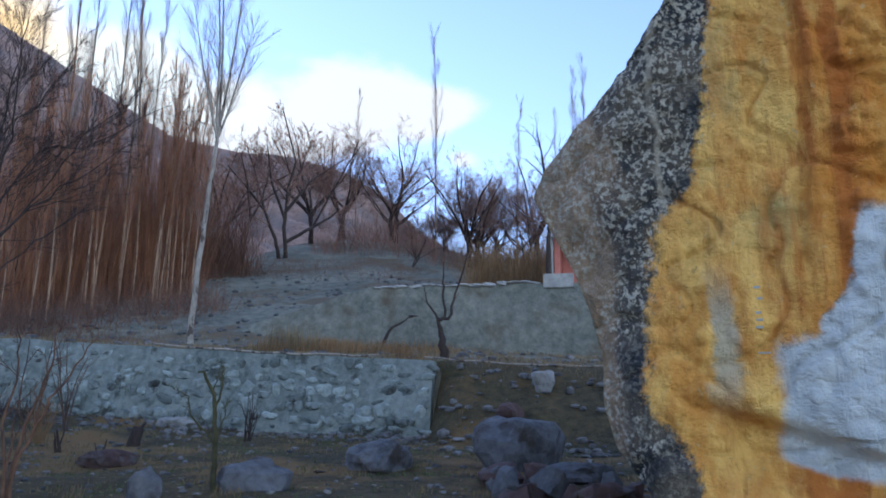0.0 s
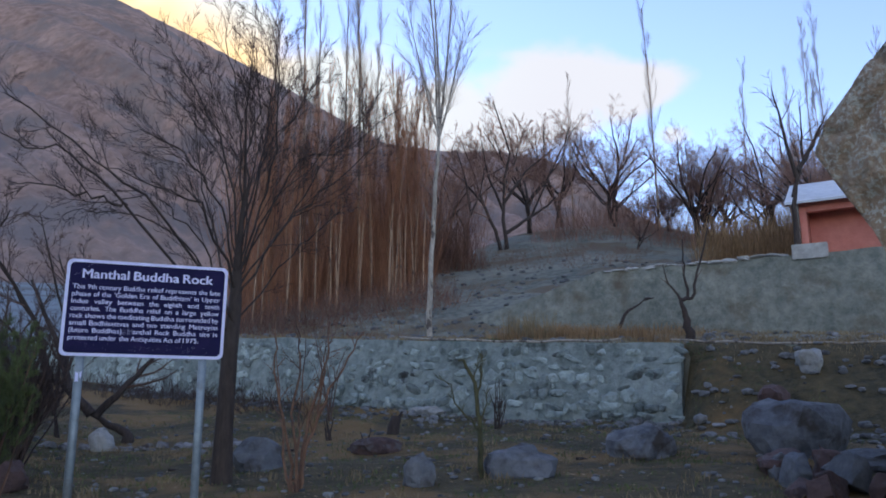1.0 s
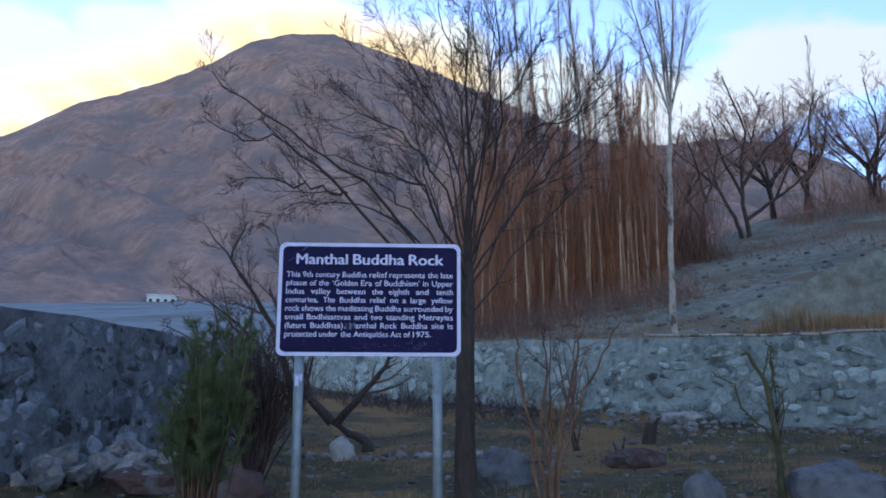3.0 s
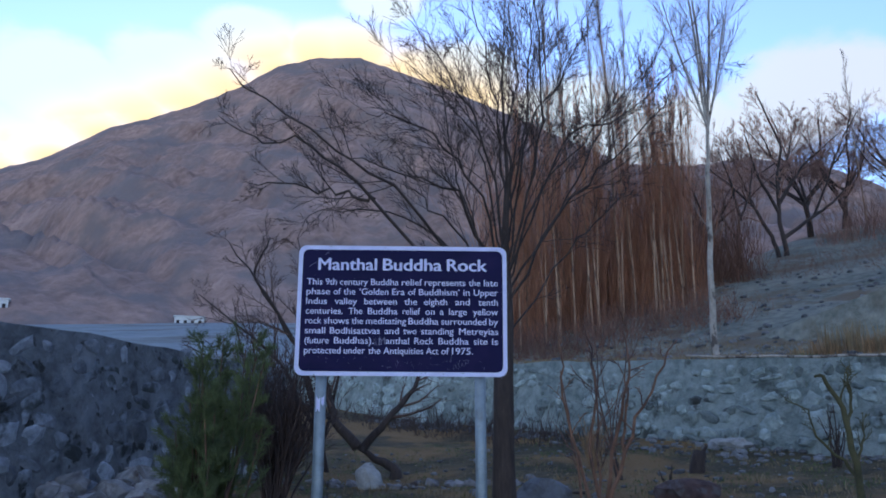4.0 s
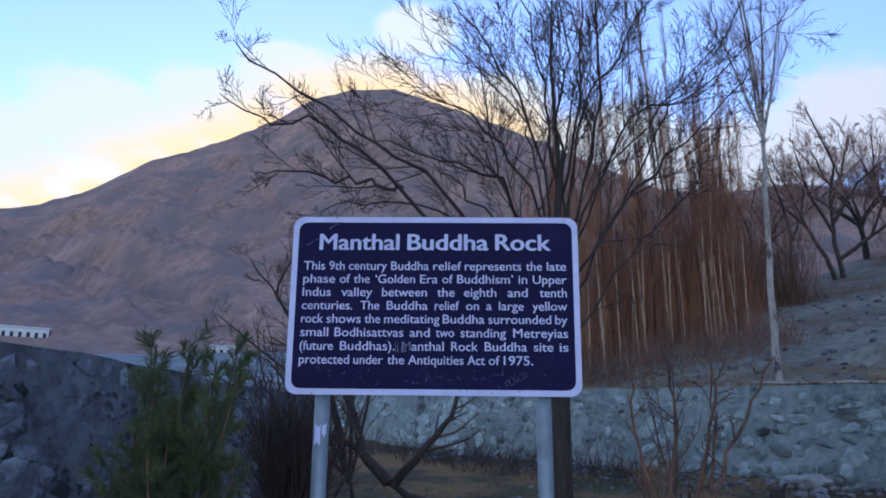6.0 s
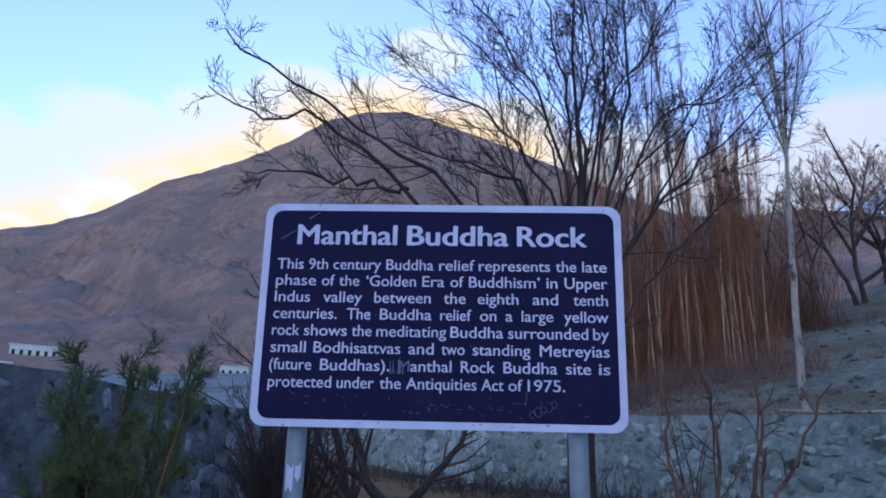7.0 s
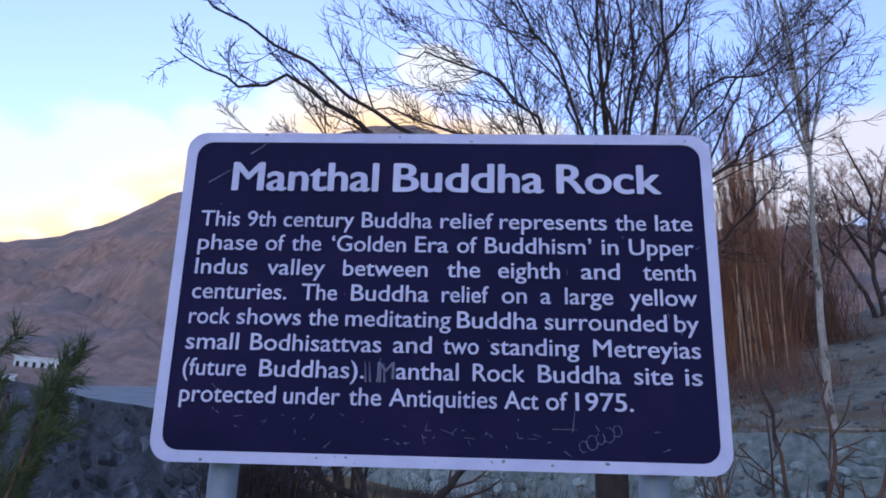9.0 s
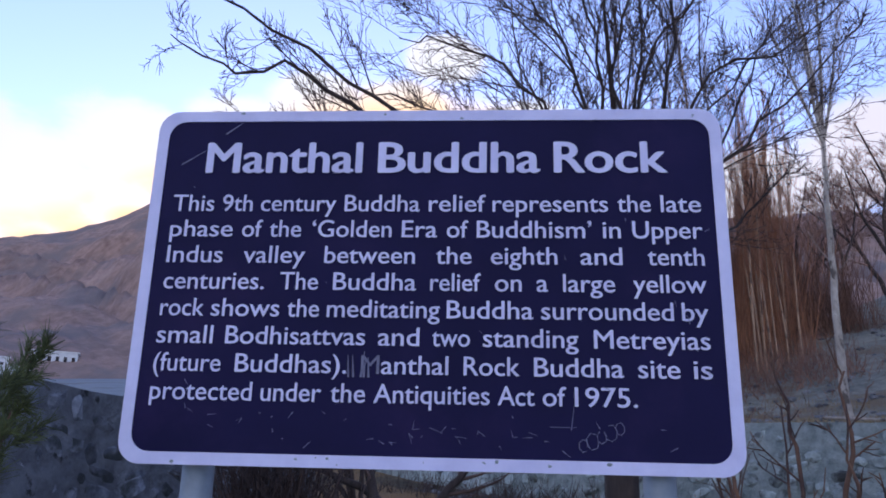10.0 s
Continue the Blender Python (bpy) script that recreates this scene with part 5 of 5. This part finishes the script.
shoots("dead_shrub", "dark dead shrub with broken stems", 6.2, 7.5, 9, 0.95, 0.5, M_BARK, 93, 0.016, 2)
shoots("dead_shrub", "small dark broken stems in the grass", 3.0, 7.6, 6, 0.45, 0.6, M_BARK, 94, 0.022, 0)
shoots("dead_shrub", "small dark broken stems in the grass", 3.5, 7.0, 4, 0.3, 0.6, M_BARK, 95, 0.018, 0)
shoots("dark_shrub", "dense dark brown leafless shrub behind the bush", -1.5, 4.4, 60, 1.85, 0.34, M_DARKTWIG, 96, 0.014, 8)
shoots("tan_shrub", "dry tan shrub by the saplings", 2.9, 9.0, 40, 0.9, 0.45, M_TANTWIG, 97, 0.006, 2)
shoots("thin_sapling", "bare sapling behind the boundary wall", -3.0, 11.5, 8, 3.4, 0.3, M_TWIG, 98, 0.028, 6)
shoots("thin_sapling", "bare sapling at the foot of the terrace wall", 3.6, 10.5, 6, 2.2, 0.22, M_TWIG, 99, 0.018, 4)
shoots("thin_sapling", "bare thin sapling on the terrace edge", 1.0, 16.6, 8, 3.2, 0.25, M_TWIG, 100, 0.025, 5)


def stump():
    x, y = 4.25, 7.9
    ob = thing("tree_stump", "short dark broken tree stump", "stump", pose(x, y, height(x, y)))
    rng = random.Random(3)
    part("wood", mesh_from("wood", *tubes([bend(rng, Vector((0, 0, -.1)), Vector((0.1, 0, 1)), 0.42, 0.13, 0.10, 4, 0.05, 0)], 9), M_BARK, True), ob)
    part("snag", mesh_from("snag", *tubes([bend(rng, Vector((0.05, 0, .2)), Vector((0.6, 0, 1)), 0.25, 0.04, 0.02, 3, 0.05, 0)], 6), M_BARK, True), ob)


stump()


def line_tree(name, label, x, y, paths, seed, twig_len, count, bark=M_BARK, twig=M_TWIG, lv=2, finest=0.005, crook=0.015):
    """A crooked tree from a few drawn limbs, each a row of local points with a start radius."""
    rng = random.Random(seed)
    limbs, levels = [], [[], [], []][:lv]
    for k, (r, pts) in enumerate(paths):
        vs = [Vector(p) for p in pts]
        dense = []
        for a, b in zip(vs, vs[1:]):
            for i in range(4):
                dense.append(a.lerp(b, i / 4) + Vector((rng.gauss(0, crook), rng.gauss(0, crook), rng.gauss(0, crook))) * (1 if dense else 0))
        dense.append(vs[-1])
        radii = [r * (1 - 0.75 * i / (len(dense) - 1)) for i in range(len(dense))]
        limbs.append((dense, radii))
        if k and count:
            ramify(rng, (dense, radii), lv, levels, twig_len, count, (25, 55), 0.05, 0.1, 0.5, 0.35, finest)
    build_tree(name, label, pose(x, y, height(x, y)), limbs, levels, bark, twig, (7, 4, 3))


line_tree("forked_tree", "low dark forked tree leaning over the stone row", -0.35, 9.2,
          ((0.14, ((0, 0, -.1), (-0.1, 0, 0.15), (-0.7, 0, 0.5))), (0.10, ((-0.7, 0, 0.5), (-1.1, 0, 0.95), (-1.35, 0.1, 1.7), (-1.9, 0, 2.9))), (0.08, ((-0.62, 0, 0.46), (-0.2, -.1, 0.95), (0.25, 0, 1.5), (0.5, 0, 2.4))),
           (0.06, ((-1.1, 0, 0.95), (-1.9, 0, 1.35), (-2.6, 0, 2.3))), (0.05, ((-1.35, 0.1, 1.7), (-1.2, 0, 2.6), (-1.5, 0, 3.4)))), 14, 0.9, 9)
line_tree("sapling_clump", "clump of bare brown saplings in front of the terrace wall", 1.61, 2.62,
          ((0.03, ((0, 0, -.1), (0.0, 0, 0.1), (0.02, 0, .25))), (0.022, ((0, 0, 0), (-0.06, 0, .4), (-0.16, 0.05, 0.85), (-0.25, 0.1, 1.5), (-0.28, 0.1, 2.0))), (0.02, ((.03, -.05, 0), (-.05, -.1, 0.85), (0.0, -.1, 1.5), (-0.06, -.05, 1.95))),
           (0.024, ((.05, 0.03, 0), (0.16, .1, 0.85), (0.36, .15, 1.5), (0.41, .2, 1.95))), (0.026, ((.06, 0, 0), (0.12, 0, .45), (0.25, 0, 0.85), (0.52, 0, 1.38), (0.77, -.05, 1.82))), (0.018, ((-.03, .05, 0), (-.12, .3, .7), (-.2, .5, 1.6))), (0.018, ((.02, .05, 0), (.1, .35, .8), (.16, .5, 1.8))),
           (0.016, ((0.25, 0, .85), (0.30, 0, 1.2), (0.33, .05, 1.75)))), 91, 0.38, 4, M_SAPLING, M_SAPLING)
line_tree("sapling", "thin bare grey-green sapling with a nodding tip in the grass", 3.79, 2.37,
          ((0.042, ((0, 0, -.1), (-0.02, 0, .2), (-0.03, 0, 0.65), (-0.08, 0, 1.1), (-0.23, 0, 1.38), (-.3, 0, 1.36))), (0.016, ((-.05, 0, .55), (-0.13, 0, 0.66), (-0.35, 0, 0.86), (-0.38, 0, 1.08), (-0.58, 0, 1.17))), (0.014, ((-0.03, 0, .6), (0.05, 0, .8), (0.08, 0, 1.05))),
           (0.018, ((-.06, 0, .95), (.03, .05, 1.2), (.02, .05, 1.45))), (0.010, ((-.1, 0, 1.15), (-.08, -.1, 1.4)))), 92, 0.16, 6, M_OLIVE, M_OLIVE, 2, 0.004, 0.006)
line_tree("bare_shrub", "tall bare brown shrub growing beyond the boundary wall", -1.6, 9.6,
          ((0.06, ((0, 0, -.1), (-.1, 0, .5))), (0.045, ((-.1, 0, .4), (-.45, 0, 1.9), (-1.2, 0, 3.1), (-1.95, 0, 4.1))), (0.045, ((-.1, 0, .4), (-.6, .1, 2.1), (-1.5, .1, 3.5), (-1.2, 0, 4.2))), (0.04, ((-.1, 0, .5), (-.9, -.1, 1.9), (-2.4, -.1, 3.1))),
           (0.04, ((-.1, 0, .5), (-.1, .1, 2.2), (-.7, 0, 4.2))), (0.035, ((-.1, 0, .5), (-1.3, 0, 1.5), (-2.6, 0, 2.2))), (0.035, ((-.1, 0, .5), (.2, .2, 2), (.1, .2, 3.6)))), 21, 0.9, 9, M_BARK, M_TWIG, 3)
line_tree("leaning_tree", "dark old tree leaning from the hillside beside its upright twin stem", 17.3, 31.8,
          ((0.17, ((.1, 0, -.4), (0.1, 0, .2))), (0.12, ((-.1, 0, -.3), (-.5, 0, 1.0), (-1.2, 0, 2.5), (-2.1, 0, 3.4), (-3.4, 0, 4.6))), (0.125, ((.25, 0, -.3), (0, 0, 1.7), (.1, 0, 4.0), (.5, 0, 5.6), (-.5, 0, 8.6))), (0.11, ((.1, 0, .9), (1.7, 0, 2.0), (2.7, 0, 2.7), (3.4, 0, 3.4))),
           (0.10, ((.1, 0, 2.7), (1.4, 0, 4.6), (3.5, 0, 6.4))), (0.09, ((0, 0, 2.2), (-.9, 0, 4.2), (-1.3, 0, 6.3))), (0.08, ((-1.2, 0, 2.5), (-1.5, .3, 4.0), (-2.3, .3, 6.0))), (0.08, ((.1, 0, 3.6), (1.0, .4, 5.4), (1.6, .4, 7.4))), (0.07, ((1.7, 0, 2.0), (2.4, -.3, 3.6), (3.0, -.3, 5.2)))), 22, 1.9, 11, M_BARK, M_HILLTWIG, 3, 0.010)
line_tree("dark_tree", "slim dark bare tree beside the leaning one", 14.9, 31.4,
          ((0.12, ((0, 0, -.4), (.1, 0, 1.4), (.3, 0, 2.7))), (0.08, ((.3, 0, 2.6), (0, 0, 4.4), (-.5, 0, 6))), (0.07, ((.3, 0, 2.4), (.9, 0, 3.8), (1.2, 0, 5.4))), (0.06, ((.1, 0, 1.4), (-.8, 0, 2.8), (-1.4, 0, 4.2)))), 23, 1.5, 9, M_BARK, M_HILLTWIG, 3, 0.010)
line_tree("pollard", "dark pollarded stub with a few thin shoots on the terrace edge", 10.78, 7.66,
          ((0.13, ((0.12, 0, -.1), (0.05, 0, 0.5), (-0.10, 0, 0.95))), (0.05, ((-0.1, 0, 0.95), (0.2, 0, 0.98), (0.42, 0, 1.6), (0.75, 0, 2.6))), (0.035, ((0.1, 0, 0.98), (0.02, 0, 1.7), (0.05, 0, 2.3))), (0.03, ((-0.1, 0, .95), (-.4, 0, 1.3), (-.5, 0, 1.7)))), 15, 0.35, 3, lv=1)
line_tree("dead_branch", "bent dark dead branch on the shelf edge", 11.9, 12.2, ((0.07, ((0, 0, -.1), (0.25, 0, 0.5), (0.75, -.3, 0.95))), (0.05, ((.75, -.3, .95), (1.0, -.4, 1.0)))), 16, 0.3, 0, lv=1)
line_tree("dark_tree", "dark bare tree in front of the hut", 16.6, 10.2,
          ((0.11, ((0, 0, -.2), (0.02, 0, 1.5), (0.25, 0, 2.6))), (0.08, ((0.25, 0, 2.6), (0.9, 0, 3.4), (1.5, 0, 4.4))), (0.07, ((0.2, 0, 2.4), (-0.1, 0, 3.6), (-0.4, 0, 5.0))), (0.06, ((0.02, 0, 1.8), (0.5, 0, 2.9), (0.6, 0, 4.6)))), 17, 1.2, 8)


def tamarisk():
    """Feathery grey-green bush left of the sign, on brown stems."""
    rng = random.Random(77)
    stems, sprays = [], []
    for k in range(32):
        a = rng.uniform(0, 6.28)
        lean = rng.uniform(0.0, 0.042)
        tall = rng.uniform(1.0, 1.5) if k % 5 else rng.uniform(1.55, 1.82)
        st = bend(rng, Vector((rng.gauss(0, .04), rng.gauss(0, .04), -.05)), Vector((math.cos(a) * lean, math.sin(a) * lean, 1)), tall, 0.014, 0.003, 9, 0.04, 0.02)
        stems.append(st)
        lv = [[], []]
        ramify(rng, st, 2, lv, 0.16, 12, (16, 50), 0.06, 0.12, 0.5, 0.66, 0.0015)
        for tw in lv[0] + lv[1]:
            sprays.append(tw)
            pts = tw[0]
            for q in range(len(pts) - 1):
                for _ in range(4):
                    p = pts[q].lerp(pts[q + 1], rng.random())
                    d = off_axis(rng, (pts[q + 1] - pts[q]).normalized(), 20, 55)
                    sprays.append(([p, p + d * rng.uniform(.015, .045)], [0.0013, 0.0004]))
    x, y = -0.97, -0.2
    ob = thing("tamarisk_bush", "feathery grey-green bush with brown stems beside the sign", "bush", pose(x, y, height(x, y)))
    for st in stems:
        part("stem", mesh_from("stem", *tubes([st], 5), M_SAPLING, True), ob)
    part("foliage", mesh_from("foliage", *tubes(sprays, 3), M_GREEN, True), ob, "feathery grey-green sprays")


tamarisk()


def blades(name, label, count, where, tall, material, seed, lean=25, w=0.006):
    rng = random.Random(seed)
    v, f = [], []
    for _ in range(count):
        x, y = where(rng)
        z = height(x, y) - 0.02
        a, tl = rng.uniform(0, 6.28), tall * rng.uniform(0.4, 1.2)
        ln = math.tan(radians(rng.uniform(2, lean))) * tl
        dx, dy = math.cos(a) * ln, math.sin(a) * ln
        b = rng.uniform(0, 6.28)
        wx, wy = math.cos(b) * w, math.sin(b) * w
        o = len(v)
        v += [(x - wx, y - wy, z), (x + wx, y + wy, z), (x + dx * .4 + wx * .7, y + dy * .4 + wy * .7, z + tl * .6), (x + dx * .4 - wx * .7, y + dy * .4 - wy * .7, z + tl * .6), (x + dx, y + dy, z + tl)]
        f += [(o, o + 1, o + 2, o + 3), (o + 3, o + 2, o + 4)]
    tagged(new(name, mesh_from(name, v, f, material)), label, "grass", kind="stuff")


def tufts(x0, x1, y0, y1, n, seed, r=0.12):
    rr = random.Random(seed)
    centres = [(rr.uniform(x0, x1), rr.uniform(y0, y1)) for _ in range(n)]

    def pick(rng):
        c = centres[rng.randrange(n)]
        return c[0] + rng.gauss(0, r), c[1] + rng.gauss(0, r)
    return pick


def terrace_tufts(s0, s1, d0, d1, n, seed, r=0.15):
    rr = random.Random(seed)
    centres = [plan(rr.uniform(s0, s1), rr.uniform(d0, d1)) for _ in range(n)]

    def pick(rng):
        c = centres[rng.randrange(n)]
        return c.x + rng.gauss(0, r), c.y + rng.gauss(0, r)
    return pick


blades("yard_grass", "short sparse grass of green and tan blades", 26000, tufts(-6, 11, -3, 13, 900, 1, 0.16), 0.07, M_GRASS, 2, 45)
blades("dry_grass", "dry straw-coloured grass tufts in the yard", 9000, tufts(-5, 10, -2, 12, 260, 3, 0.12), 0.11, M_STRAW, 4, 45)
blades("straw_clump", "tall straw-coloured grass standing on the terrace", 420, terrace_tufts(3.4, 4.3, 1.2, 2.2, 8, 5, 0.10), 0.62, M_STRAW, 6, 12, 0.008)
blades("brown_grass", "dry brown grass standing along the terrace", 2600, terrace_tufts(0.4, 4.4, 1.0, 4.5, 60, 15, 0.22), 0.34, M_TANTWIG, 16, 26, 0.008)
blades("terrace_grass", "dry brown grass over the terrace", 16000, terrace_tufts(-4, 16, 0.3, 6.5, 420, 7, 0.25), 0.12, M_STRAW, 8, 45, 0.008)


def litter():
    """Dead leaves lying flat over the yard."""
    rng = random.Random(19)
    v, f = [], []
    for _ in range(5200):
        x, y = rng.uniform(-5, 10), rng.uniform(-3, 11)
        z = height(x, y) + 0.012
        a, s = rng.uniform(0, 6.28), rng.uniform(0.014, 0.034)
        c, e = math.cos(a) * s, math.sin(a) * s
        o = len(v)
        v += [(x - c, y - e, z), (x + e * .5, y - c * .5, z + rng.uniform(0, .012)), (x + c, y + e, z + rng.uniform(0, .01)), (x - e * .5, y + c * .5, z)]
        f.append((o, o + 1, o + 2, o + 3))
    tagged(new("leaf_litter", mesh_from("leaf_litter", v, f, M_LEAF)), "dead tan and brown leaves on the ground", "leaves", kind="stuff")


M_LEAF = surface("dead_leaf", (0.12, 0.07, 0.035), (0.36, 0.25, 0.14), 2, 0.85, 0, vary=0.45, island=True)
litter()


def fallen_branch(x, y, turn, ln, seed):
    rng = random.Random(seed)
    main = bend(rng, Vector((0, 0, 0.02)), Vector((1, 0, 0.03)), ln, 0.022, 0.008, 7, 0.10, 0.0)
    side = bend(rng, main[0][3], Vector((0.7, 0.5, 0.15)), ln * 0.4, 0.012, 0.004, 4, 0.1, 0)
    thing("fallen_branch", "dark dead branch lying on the grass", "branch", pose(x, y, height(x, y), 0, 0, turn), "fallen branches", mesh_from("fallen_branch", *tubes([main, side], 5), M_BARK, True))


for k, (x_, y_, t_, l_) in enumerate(((-0.6, 1.7, 10, .9), (-0.2, 2.1, -20, .6), (5.4, 3.0, 15, .7), (2.2, 6.2, 160, .8), (4.6, 3.6, -30, .5), (0.3, 5.2, 30, .6))):
    fallen_branch(x_, y_, t_, l_, 200 + k)


def pole(label, a, b, r):
    rng = random.Random(int(a[0] * 10))
    pa, pb = Vector(a), Vector(b)
    pts = [pa.lerp(pb, i / 12) + Vector((0, 0, rng.gauss(0, .012) - 0.05 * math.sin(math.pi * i / 12))) for i in range(13)]
    thing("fence_pole", label, "pole", None, "fence poles", mesh_from("fence_pole", *tubes([(pts, [r] * 13)], 6), M_PALEBARK, True))


def on_edge(s, dz):
    p = plan(s, 0.0)
    return p.x, p.y, terrace_top(s) + dz


pole("weathered pole lying along the terrace edge", on_edge(6.6, .10), on_edge(1.2, .08), 0.025)
pole("weathered pole lying along the bank", on_edge(0.2, .10), (13.6, 4.7, height(13.6, 4.7) + 0.03), 0.022)

# ---- the stones of the walls ----
wall_stones(LEFT_WALL, LEFT_A + (LEFT_B - LEFT_A) * 0.25, LEFT_B, _fa + (_fb - _fa) * .25, _fb, 1.98, 1.98, 0.06, 0.26, 81, 0.010, 300, 0.16, False, 0.6, 0.066, [stone_mesh("stone", k, M_BLUESTONE) for k in range(8)], M_BLUESTONE)
for i, (wall_, a_, b_, fa_, fb_, ta_, tb_) in enumerate(TERRACE):
    wall_stones(wall_, a_, b_, fa_, fb_, ta_, tb_, 0.28, 0.25 if i < 2 else 0.34, 82 + i, 0.025, 300 if i < 2 else 0, 0.36, True, 0.5, 0.085)
